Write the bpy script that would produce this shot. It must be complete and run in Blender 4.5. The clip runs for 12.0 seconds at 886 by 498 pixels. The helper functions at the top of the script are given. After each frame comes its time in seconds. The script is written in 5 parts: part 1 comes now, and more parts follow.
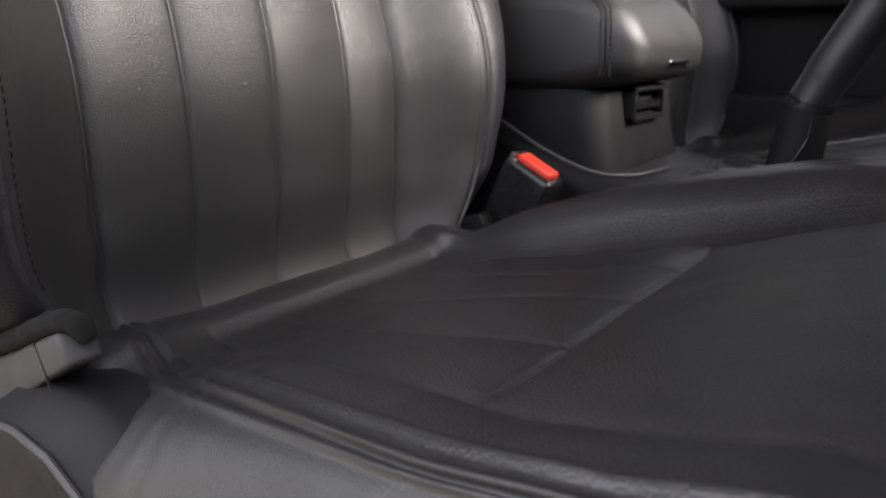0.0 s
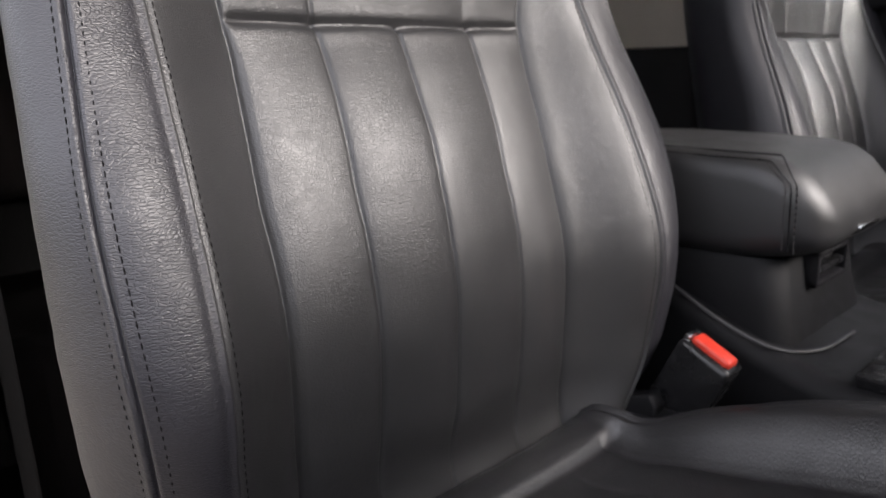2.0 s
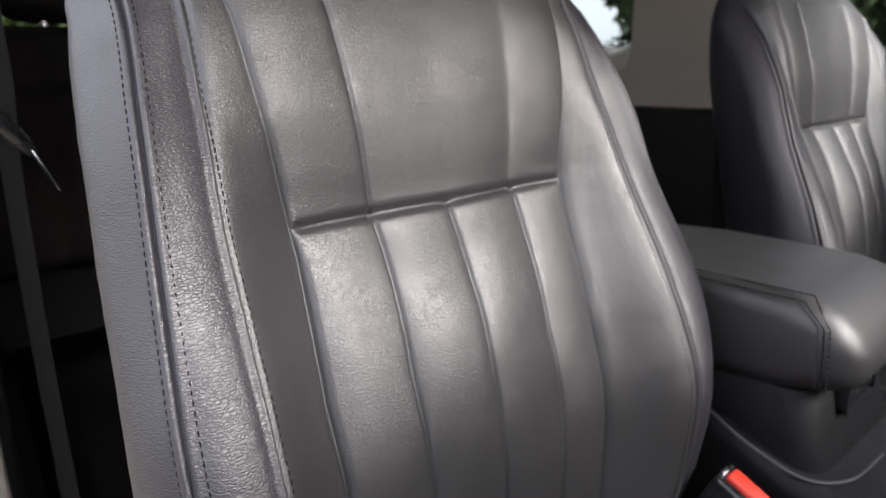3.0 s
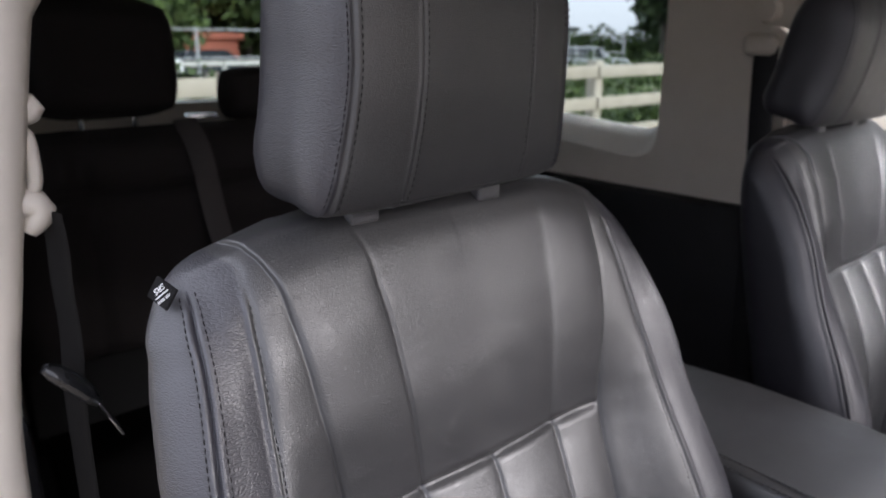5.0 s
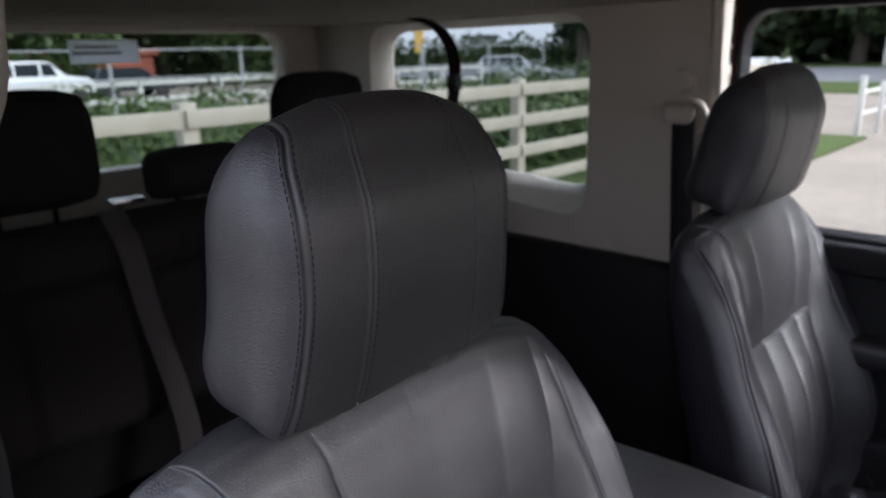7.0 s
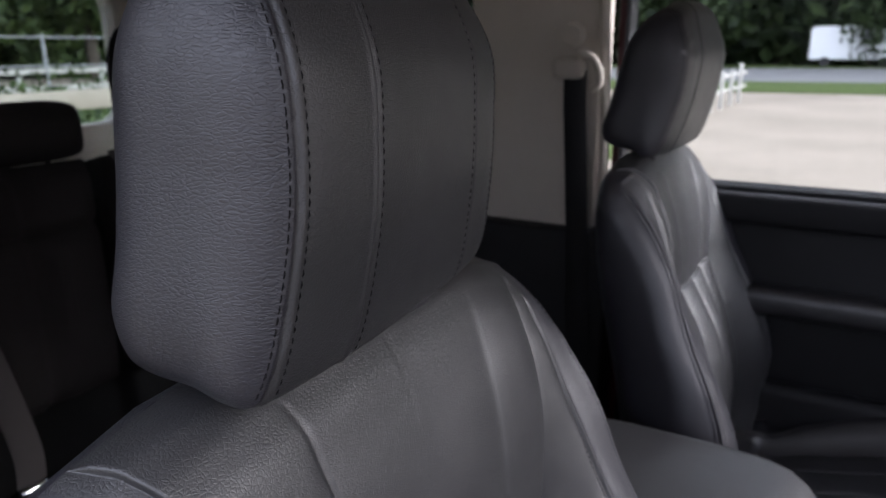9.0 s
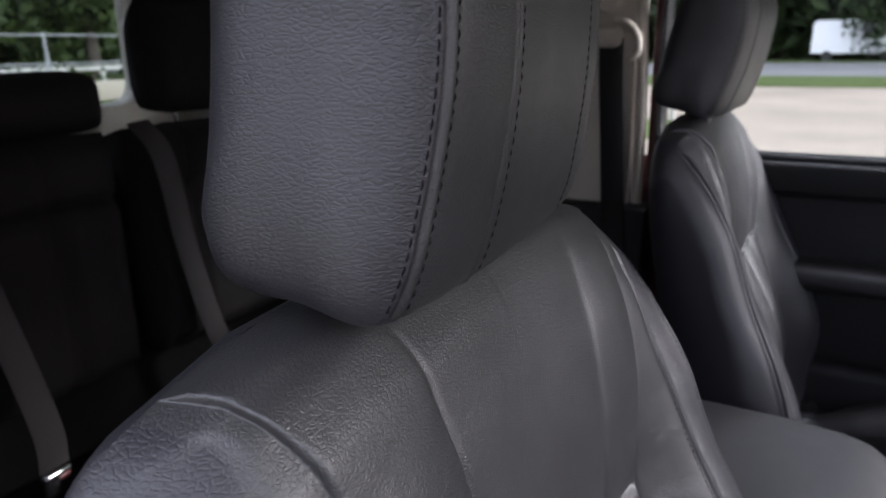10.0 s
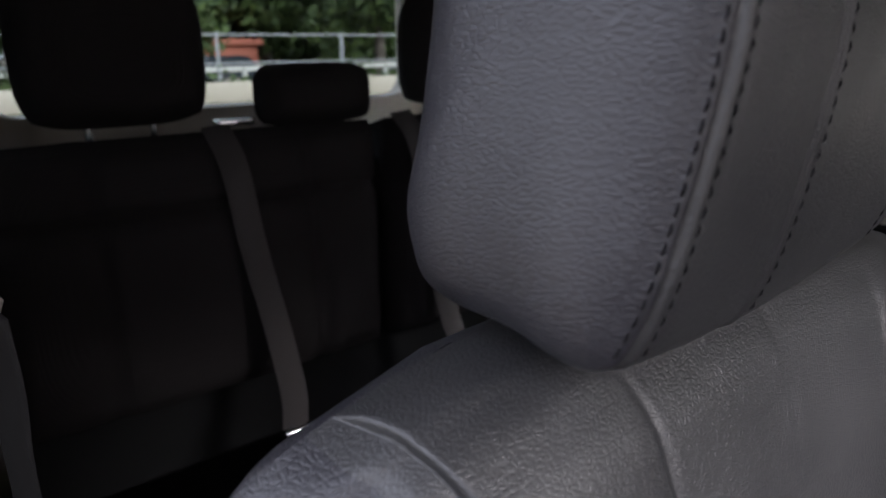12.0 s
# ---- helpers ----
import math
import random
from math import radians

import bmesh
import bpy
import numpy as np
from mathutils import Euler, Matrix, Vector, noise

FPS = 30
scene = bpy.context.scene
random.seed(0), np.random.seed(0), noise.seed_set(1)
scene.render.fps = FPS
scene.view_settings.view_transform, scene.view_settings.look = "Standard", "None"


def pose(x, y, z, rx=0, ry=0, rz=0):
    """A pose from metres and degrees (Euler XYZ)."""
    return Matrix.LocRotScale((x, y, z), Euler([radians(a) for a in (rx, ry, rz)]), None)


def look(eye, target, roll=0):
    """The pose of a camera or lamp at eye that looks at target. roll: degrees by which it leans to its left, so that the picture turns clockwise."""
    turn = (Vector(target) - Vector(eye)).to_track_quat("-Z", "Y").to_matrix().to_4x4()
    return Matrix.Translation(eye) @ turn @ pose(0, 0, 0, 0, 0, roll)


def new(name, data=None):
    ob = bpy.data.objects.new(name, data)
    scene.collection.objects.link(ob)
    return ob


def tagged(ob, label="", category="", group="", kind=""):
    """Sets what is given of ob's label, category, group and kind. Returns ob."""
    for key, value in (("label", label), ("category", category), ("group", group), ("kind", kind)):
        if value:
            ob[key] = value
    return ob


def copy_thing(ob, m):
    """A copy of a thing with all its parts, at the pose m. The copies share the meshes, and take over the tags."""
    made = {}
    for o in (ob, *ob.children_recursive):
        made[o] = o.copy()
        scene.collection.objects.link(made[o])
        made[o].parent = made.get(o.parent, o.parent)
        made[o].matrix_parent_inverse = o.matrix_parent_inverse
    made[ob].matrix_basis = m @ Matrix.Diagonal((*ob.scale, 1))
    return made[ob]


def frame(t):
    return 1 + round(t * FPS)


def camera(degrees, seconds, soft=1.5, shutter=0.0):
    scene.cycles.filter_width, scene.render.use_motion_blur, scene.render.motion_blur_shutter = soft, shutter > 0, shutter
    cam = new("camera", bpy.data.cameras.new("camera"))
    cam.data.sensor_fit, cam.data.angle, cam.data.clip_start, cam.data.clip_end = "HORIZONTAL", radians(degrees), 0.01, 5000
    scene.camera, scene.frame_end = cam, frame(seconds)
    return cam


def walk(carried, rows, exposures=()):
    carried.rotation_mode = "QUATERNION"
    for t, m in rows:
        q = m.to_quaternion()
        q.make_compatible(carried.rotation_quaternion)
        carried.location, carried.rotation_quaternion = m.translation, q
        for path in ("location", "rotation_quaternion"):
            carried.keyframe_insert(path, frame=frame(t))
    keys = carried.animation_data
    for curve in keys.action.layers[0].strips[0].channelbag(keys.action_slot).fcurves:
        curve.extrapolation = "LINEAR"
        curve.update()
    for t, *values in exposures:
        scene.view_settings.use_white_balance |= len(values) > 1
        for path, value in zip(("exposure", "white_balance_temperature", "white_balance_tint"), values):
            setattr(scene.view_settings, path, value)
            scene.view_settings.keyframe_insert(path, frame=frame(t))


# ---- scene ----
cam = camera(65.6, 12.0)
cam.data.dof.use_dof, cam.data.dof.focus_distance, cam.data.dof.aperture_fstop = True, 0.33, 11.5
PATH = [
    (0, (0.522, -0.701, 1.022), (-0.658, 0.803, 0.435), 0.4),
    (0.5, (0.501, -0.701, 1.048), (-0.748, 0.745, 0.457), 0.1),
    (1, (0.478, -0.703, 1.084), (-0.836, 0.693, 0.515), -0.4),
    (1.5, (0.468, -0.697, 1.124), (-0.905, 0.645, 0.566), -0.6),
    (2, (0.456, -0.705, 1.166), (-0.979, 0.589, 0.647), -1.1),
    (2.5, (0.445, -0.716, 1.232), (-1.015, 0.55, 0.717), -1.2),
    (3, (0.428, -0.718, 1.307), (-1.027, 0.55, 0.781), -1.2),
    (5, (0.376, -0.714, 1.533), (-1.088, 0.525, 0.967), -0.2),
    (5.5, (0.37, -0.704, 1.578), (-1.093, 0.544, 1.027), -0.6),
    (6, (0.363, -0.693, 1.618), (-1.102, 0.555, 1.073), -0.9),
    (6.5, (0.363, -0.693, 1.655), (-1.055, 0.607, 1.106), -1.1),
    (7, (0.346, -0.702, 1.671), (-0.988, 0.684, 1.123), -1.5),
    (7.5, (0.291, -0.704, 1.654), (-0.923, 0.789, 1.109), -1.1),
    (9.5, (0.157, -0.673, 1.547), (-0.789, 0.997, 0.985), -0.6),
    (10, (0.116, -0.674, 1.52), (-0.851, 0.983, 0.955), -1.0),
    (10.5, (0.082, -0.668, 1.503), (-0.934, 0.959, 0.938), -0.8),
    (11, (0.055, -0.664, 1.499), (-1.082, 0.884, 0.939), -0.9),
    (11.5, (0.059, -0.655, 1.499), (-1.269, 0.739, 0.958), -0.1),
    (12, (0.085, -0.626, 1.508), (-1.414, 0.576, 0.953), -0.8),
]
EXPOSURE = [(0, 0.60, 6850, 13), (0.5, 0.40, 6750, 13), (1, 0.36, 6800, 13), (1.5, 0.34, 6750, 13), (2, 0.36, 6700, 13), (3, 0.58, 6600, 13), (5, 0.40, 6250, 15), (6, 0.22, 6150, 15), (7.5, 0.10, 6000, 16), (9.5, 0.20, 6050, 16), (12, 0.18, 6150, 16)]
walk(cam, [(t, look(eye, target, roll)) for t, eye, target, roll in PATH], EXPOSURE)

# ---------------------------------------------------------------- light
world = bpy.data.worlds.new("overcast_sky")
scene.world = world
world.use_nodes = True
wn = world.node_tree
sky = wn.nodes.new("ShaderNodeTexSky")
sky.sky_type, sky.sun_disc = "NISHITA", False
sky.sun_elevation, sky.sun_rotation = radians(30), radians(69)
sky.dust_density, sky.air_density, sky.ozone_density = 3.0, 1.0, 1.0
soften = wn.nodes.new("ShaderNodeMixRGB")
soften.inputs[0].default_value = 0.8
soften.inputs[2].default_value = (7.0, 7.2, 7.8, 1)
wn.links.new(sky.outputs[0], soften.inputs[1])
wn.links.new(soften.outputs[0], wn.nodes["Background"].inputs[0])
up = wn.nodes.new("ShaderNodeSeparateXYZ")
wn.links.new(wn.nodes.new("ShaderNodeTexCoord").outputs["Generated"], up.inputs[0])
overcast = wn.nodes.new("ShaderNodeMapRange")  # overcast skies are brightest overhead
overcast.inputs[3].default_value, overcast.inputs[4].default_value = 0.21, 0.48
wn.links.new(up.outputs["Z"], overcast.inputs[0])
wn.links.new(overcast.outputs[0], wn.nodes["Background"].inputs[1])
sun = new("sun", bpy.data.lights.new("sun", "SUN"))
sun.data.energy, sun.data.angle, sun.data.color = 4.6, radians(22), (1, 0.985, 0.96)
sun.matrix_world = look((7.6, 2.6, 5.65), (0, -0.3, 1.0))


# ---------------------------------------------------------------- materials
class Nodes:
    """A small builder for node materials."""

    def __init__(self, name, rough=0.5, metal=0.0, spec=0.5):
        self.mat = bpy.data.materials.new(name)
        self.mat.use_nodes = True
        self.tree = self.mat.node_tree
        self.bsdf = self.tree.nodes["Principled BSDF"]
        self.bsdf.inputs["Roughness"].default_value = rough
        self.bsdf.inputs["Metallic"].default_value = metal
        self.bsdf.inputs["Specular IOR Level"].default_value = spec
        self.where = self.tree.nodes.new("ShaderNodeTexCoord").outputs["Object"]

    def add(self, kind, **values):
        node = self.tree.nodes.new(kind)
        for key, value in values.items():
            node.inputs[key.replace("_", " ")].default_value = value
        return node

    def link(self, a, b):
        self.tree.links.new(a, b)

    def stretched(self, sx, sy, sz):
        node = self.add("ShaderNodeMapping")
        node.inputs["Scale"].default_value = (sx, sy, sz)
        self.link(self.where, node.inputs["Vector"])
        return node.outputs[0]

    def noise(self, scale, detail=3.0, rough=0.55, where=None):
        node = self.add("ShaderNodeTexNoise", Scale=scale, Detail=detail, Roughness=rough)
        self.link(where or self.where, node.inputs["Vector"])
        return node.outputs["Fac"]

    def cells(self, scale, feature="DISTANCE_TO_EDGE", where=None):
        node = self.add("ShaderNodeTexVoronoi", Scale=scale)
        node.feature = feature
        self.link(where or self.where, node.inputs["Vector"])
        return node.outputs["Distance"]

    def ramp(self, value, a, b, low=0.0, high=1.0):
        node = self.add("ShaderNodeMapRange")
        node.inputs[1].default_value, node.inputs[2].default_value = a, b
        node.inputs[3].default_value, node.inputs[4].default_value = low, high
        self.link(value, node.inputs[0])
        return node.outputs[0]

    def math(self, how, a, b):
        node = self.add("ShaderNodeMath")
        node.operation = how
        for n, v in enumerate((a, b)):
            if isinstance(v, (int, float)):
                node.inputs[n].default_value = v
            else:
                self.link(v, node.inputs[n])
        return node.outputs[0]

    def colour(self, value, dark, light):
        node = self.add("ShaderNodeMixRGB")
        node.inputs[1].default_value, node.inputs[2].default_value = (*dark, 1), (*light, 1)
        self.link(value, node.inputs[0])
        self.link(node.outputs[0], self.bsdf.inputs["Base Color"])
        return node.outputs[0]

    def rough(self, value, low, high):
        self.link(self.ramp(value, 0.3, 0.7, low, high), self.bsdf.inputs["Roughness"])

    def bump(self, value, distance, strength=1.0):
        node = self.add("ShaderNodeBump", Distance=distance, Strength=strength)
        self.link(value, node.inputs["Height"])
        self.link(node.outputs[0], self.bsdf.inputs["Normal"])
        return self.mat


def leather(name, dark, light, pitch=1.6, deep=0.00011, low=0.32, high=0.46, flat=1.75, along=1.0, spec=0.7):
    """Grained hide: rounded cells about pitch mm wide with thin valleys between, wider than high, with slow stains and shine."""
    n = Nodes(name, 0.5, spec=spec)
    warp = n.add("ShaderNodeTexNoise", Scale=150.0, Detail=2.0)
    n.link(n.where, warp.inputs["Vector"])
    mixed = n.add("ShaderNodeMixRGB")
    mixed.blend_type = "LINEAR_LIGHT"
    mixed.inputs[0].default_value = 0.0022
    n.link(n.stretched(along, along, flat), mixed.inputs[1])
    n.link(warp.outputs["Color"], mixed.inputs[2])
    big = n.ramp(n.cells(1000 / pitch, where=mixed.outputs[0]), 0.0, 0.20)
    small = n.ramp(n.cells(2000 / pitch, where=mixed.outputs[0]), 0.0, 0.25)
    patch = n.ramp(n.noise(34, 3), 0.36, 0.64, 0.65, 1.0)
    height = n.math("MULTIPLY", n.math("ADD", n.math("MULTIPLY", big, 0.8), n.math("MULTIPLY", small, 0.2)), patch)
    crumple = n.math("MULTIPLY", n.noise(110, 2), 0.16)
    n.colour(n.noise(9, 4), dark, light)
    n.rough(n.math("ADD", n.math("MULTIPLY", n.noise(22, 4), 0.8), 0.1), low, high)
    return n.bump(n.math("ADD", height, crumple), deep)


def plastic(name, dark, light, rough=0.5, pitch=0.7, deep=0.00012, spec=0.5):
    n = Nodes(name, rough, spec=spec)
    n.colour(n.noise(14, 4), dark, light)
    n.rough(n.noise(30, 4), rough - 0.07, rough + 0.08)
    return n.bump(n.ramp(n.cells(1000 / pitch), 0, 0.4), deep)


def fabric(name, dark, light, scale=900, rough=0.95):
    n = Nodes(name, rough, spec=0.15)
    n.colour(n.noise(scale, 3), dark, light)
    wave = n.add("ShaderNodeTexWave", Scale=scale * 0.6, Distortion=1.0)
    n.link(n.where, wave.inputs["Vector"])
    return n.bump(n.math("ADD", wave.outputs["Fac"], n.noise(scale * 2, 2)), 0.0004)


def painted(name, dark, light, rough=0.35, scale=6.0, deep=0.0003):
    n = Nodes(name, rough)
    n.colour(n.noise(scale, 5), dark, light)
    return n.bump(n.noise(scale * 12, 4), deep)


def metal(name, tone, rough=0.2):
    n = Nodes(name, rough, 1.0)
    n.colour(n.noise(60, 3), tuple(c * 0.85 for c in tone), tone)
    return n.bump(n.noise(400, 2), 0.00005)


LEATHER = leather("black_leather", (0.018, 0.0175, 0.0185), (0.027, 0.0262, 0.0275), 2.4, 0.00014, 0.40, 0.50, 1.2, 1.0, 0.95)
# The violet in this side hide's colour imitates reflected sky.
LEATHER_SIDE_SKY = leather("black_leather_side_sky_tint", (0.0135, 0.0128, 0.0165), (0.021, 0.0198, 0.0255), 3.8, 0.00019, 0.40, 0.49, 2.3, 1.0, 0.78)
LEATHER_SMOOTH = leather("smooth_black_leather", (0.0115, 0.011, 0.0122), (0.018, 0.0172, 0.019), 3.0, 0.00015, 0.33, 0.43, 1.0, 1.0, 0.85)
THREAD = fabric("black_thread", (0.007, 0.0068, 0.0075), (0.013, 0.0125, 0.0135), 1500, 0.8)
THREAD_GREY = fabric("grey_thread", (0.05, 0.048, 0.05), (0.09, 0.086, 0.09), 1500, 0.6)
PLASTIC = plastic("black_grained_plastic", (0.007, 0.007, 0.008), (0.012, 0.012, 0.0135), 0.48, spec=0.22)
PLASTIC_GREY = plastic("grey_plastic", (0.052, 0.051, 0.054), (0.074, 0.0725, 0.076), 0.4)
PLASTIC_GLOSS = plastic("smooth_black_plastic", (0.010, 0.010, 0.011), (0.016, 0.016, 0.017), 0.25, 2.0, 0.00003)
PLASTIC_SATIN = plastic("satin_dark_plastic", (0.010, 0.0097, 0.0115), (0.016, 0.0155, 0.0175), 0.42, spec=0.22)
RED = plastic("red_plastic", (0.75, 0.05, 0.03), (0.85, 0.07, 0.04), 0.35, 2.0, 0.00003)
BEIGE = plastic("beige_plastic", (0.50, 0.455, 0.395), (0.57, 0.52, 0.455), 0.55, 0.8)
HEADLINING = fabric("beige_headlining", (0.38, 0.34, 0.29), (0.46, 0.42, 0.36), 700)
CLOTH = fabric("dark_seat_fabric", (0.0145, 0.0128, 0.0126), (0.028, 0.0245, 0.0242), 800)
FLEECE = painted("black_fleece", (0.004, 0.004, 0.004), (0.009, 0.0088, 0.009), 0.95, 300, 0.0012)
CARPET = fabric("black_carpet", (0.005, 0.005, 0.005), (0.013, 0.013, 0.013), 500)
WEBBING = fabric("dark_belt_webbing", (0.007, 0.0062, 0.006), (0.014, 0.0125, 0.012), 1200, 0.75)
WEBBING_GREY = fabric("grey_belt_webbing", (0.055, 0.049, 0.048), (0.085, 0.077, 0.074), 1200, 0.75)
CHROME = metal("chrome", (0.75, 0.75, 0.77), 0.15)
MAROON = painted("maroon_car_paint", (0.055, 0.009, 0.012), (0.07, 0.011, 0.014), 0.3)
WHITE_PAINT = painted("weathered_white_paint", (0.40, 0.385, 0.35), (0.58, 0.57, 0.54), 0.6)
CREAM_PAINT = painted("weathered_cream_paint", (0.29, 0.258, 0.20), (0.43, 0.39, 0.315), 0.65)
WHITE_CAR = painted("white_car_paint", (0.78, 0.79, 0.80), (0.84, 0.85, 0.86), 0.25)
SILVER_CAR = painted("silver_car_paint", (0.42, 0.43, 0.45), (0.50, 0.51, 0.53), 0.3)
TYRE = painted("tyre_rubber", (0.02, 0.02, 0.02), (0.035, 0.035, 0.035), 0.8)
DARK_GLASS = painted("dark_car_glass", (0.02, 0.025, 0.03), (0.03, 0.035, 0.04), 0.1)
GLASS = Nodes("window_glass", 0.0)
GLASS.bsdf.inputs["Transmission Weight"].default_value = 1.0
GLASS.bsdf.inputs["IOR"].default_value = 1.08
GLASS.bsdf.inputs["Base Color"].default_value = (0.90, 0.93, 0.92, 1)
GLASS = GLASS.mat
TINT = Nodes("tinted_glass", 0.0)
TINT.bsdf.inputs["Transmission Weight"].default_value = 1.0
TINT.bsdf.inputs["IOR"].default_value = 1.08
TINT.bsdf.inputs["Base Color"].default_value = (0.43, 0.48, 0.48, 1)
TINT = TINT.mat
# Glass darkened to cut side light on the far seat.
DIM_GLASS = Nodes("dimming_glass", 0.0)
DIM_GLASS.bsdf.inputs["Transmission Weight"].default_value = 1.0
DIM_GLASS.bsdf.inputs["IOR"].default_value = 1.08
DIM_GLASS.bsdf.inputs["Base Color"].default_value = (0.10, 0.11, 0.11, 1)
DIM_GLASS = DIM_GLASS.mat
# Neutral see-through tint that takes some light off the headrests.
SCREEN = bpy.data.materials.new("dimming_windscreen")
SCREEN.use_nodes = True
tinted_sheet = SCREEN.node_tree.nodes.new("ShaderNodeBsdfTransparent")
tinted_sheet.inputs[0].default_value = (0.90, 0.895, 0.895, 1)
SCREEN.node_tree.links.new(tinted_sheet.outputs[0], SCREEN.node_tree.nodes["Material Output"].inputs[0])


# ---------------------------------------------------------------- mesh helpers
def mesh_from(name, verts, faces, mat, smooth=True):
    me = bpy.data.meshes.new(name)
    me.from_pydata([tuple(v) for v in verts], [], faces)
    me.update()
    me.materials.append(mat)
    if smooth:
        me.shade_smooth()
    return me


def thing(name, label, category, at=(0, 0, 0), group="", kind=""):
    ob = new(name)
    ob.location = at
    ob.empty_display_size = 0.05
    return tagged(ob, label, category, group, kind)


def hang(ob, parent):
    ob.parent = parent
    return ob


def part_mesh(name, me, parent, label=""):
    return tagged(hang(new(name, me), parent), label)


def part(name, bm, mat, parent, label="", smooth=True):
    me = bpy.data.meshes.new(name)
    bm.to_mesh(me)
    bm.free()
    me.materials.append(mat)
    if smooth:
        me.shade_smooth()
        me.set_sharp_from_angle(angle=radians(38))
    return part_mesh(name, me, parent, label)


def box(bm, lo, hi, bevel=0.0, segments=2, turn=None):
    """A bevelled box from corner to corner, added to bm."""
    size = [b - a for a, b in zip(lo, hi)]
    mid = [(a + b) / 2 for a, b in zip(lo, hi)]
    m = Matrix.Translation(mid) @ (turn or Matrix()) @ Matrix.Diagonal((*size, 1))
    made = bmesh.ops.create_cube(bm, size=1.0, matrix=m)["verts"]
    if bevel:
        edges = list({e for v in made for e in v.link_edges})
        bmesh.ops.bevel(bm, geom=edges, offset=bevel, segments=segments, profile=0.5, affect="EDGES", clamp_overlap=True)
    return bm


def boxes(*specs, bevel=0.004, segments=2):
    bm = bmesh.new()
    for lo, hi in specs:
        box(bm, lo, hi, bevel, segments)
    return bm


def tube(bm, points, radius, sides=8, flat=1.0, up=(0, 0, 1), closed=False):
    """A tube (or, with flat < 1, a band) along points. radius may be one number or one for each point."""
    pts = [Vector(p) for p in points]
    radii = radius if isinstance(radius, (list, tuple)) else [radius] * len(pts)
    rings = []
    for i, p in enumerate(pts):
        a = pts[i - 1] if (i or closed) else pts[i]
        b = pts[(i + 1) % len(pts)] if (i + 1 < len(pts) or closed) else pts[i]
        d = (b - a).normalized()
        s = d.cross(Vector(up))
        s = s.normalized() if s.length > 1e-6 else Vector((1, 0, 0))
        n = s.cross(d).normalized()
        rings.append([bm.verts.new(p + (s * math.cos(q) + n * math.sin(q) * flat) * radii[i]) for q in (2 * math.pi * k / sides for k in range(sides))])
    for i in range(len(rings) if closed else len(rings) - 1):
        r0, r1 = rings[i], rings[(i + 1) % len(rings)]
        for k in range(sides):
            bm.faces.new((r0[k], r0[(k + 1) % sides], r1[(k + 1) % sides], r1[k]))
    if not closed:
        bm.faces.new(rings[0][::-1])
        bm.faces.new(rings[-1])
    return bm


def ribbon(points, width, thick, across):
    """A woven strap along points, with a given direction across it."""
    bm = bmesh.new()
    pts = [Vector(p) for p in points]
    rows = []
    for i, p in enumerate(pts):
        a = Vector(across[i] if isinstance(across, list) else across).normalized()
        d = (pts[min(i + 1, len(pts) - 1)] - pts[max(i - 1, 0)]).normalized()
        n = d.cross(a).normalized()
        rows.append([bm.verts.new(p + a * u * width / 2 + n * h * thick / 2) for u, h in ((-1, -0.3), (-0.92, 1), (0, 1.25), (0.92, 1), (1, -0.3), (0.92, -1), (-0.92, -1))])
    for r0, r1 in zip(rows, rows[1:]):
        for k in range(7):
            bm.faces.new((r0[k], r0[(k + 1) % 7], r1[(k + 1) % 7], r1[k]))
    bm.faces.new(rows[0])
    bm.faces.new(rows[-1][::-1])
    bmesh.ops.recalc_face_normals(bm, faces=bm.faces)
    return bm


def curve_points(keys, count):
    """Points along a smooth curve through keys."""
    keys = np.array(keys, float)
    return [tuple(p) for p in smooth(np.linspace(0, 1, len(keys)), keys, np.linspace(0, 1, count))]


def smooth(knots, values, t, steady=False):
    """Cubic curve through values at knots, evaluated at t; steady keeps it from overshooting between close knots."""
    knots, values, t = np.asarray(knots, float), np.asarray(values, float), np.asarray(t, float)
    i = np.clip(np.searchsorted(knots, t, side="right") - 1, 0, len(knots) - 2)
    steps = np.diff(knots)
    slope = np.diff(values, axis=0) / steps.reshape(-1, *[1] * (values.ndim - 1))
    tan = np.empty_like(values)
    tan[0], tan[-1] = slope[0], slope[-1]
    w = steps.reshape(-1, *[1] * (values.ndim - 1))
    tan[1:-1] = (slope[:-1] * w[1:] + slope[1:] * w[:-1]) / (w[1:] + w[:-1])
    if steady:
        least = 2.6 * np.minimum(np.abs(slope[:-1]), np.abs(slope[1:]))
        tan[1:-1] = np.clip(tan[1:-1], -least, least)
    h = steps[i]
    s = (t - knots[i]) / h
    shape = (-1, *[1] * (values.ndim - 1)) if values.ndim > 1 else (-1,)
    h, s = h.reshape(shape), s.reshape(shape)
    a, b, p, q = values[i], values[i + 1], tan[i], tan[i + 1]
    return (2 * s**3 - 3 * s**2 + 1) * a + (s**3 - 2 * s**2 + s) * h * p + (3 * s**2 - 2 * s**3) * b + (s**3 - s**2) * h * q


def grid_mesh(name, grid, mat, wrap=False):
    """A mesh from a grid of points (rows x columns x 3); wrap joins the last column to the first."""
    rows, cols = grid.shape[:2]
    faces = []
    for r in range(rows - 1):
        for c in range(cols if wrap else cols - 1):
            d = (c + 1) % cols
            faces.append((r * cols + c, r * cols + d, (r + 1) * cols + d, (r + 1) * cols + c))
    return mesh_from(name, grid.reshape(-1, 3), faces, mat)


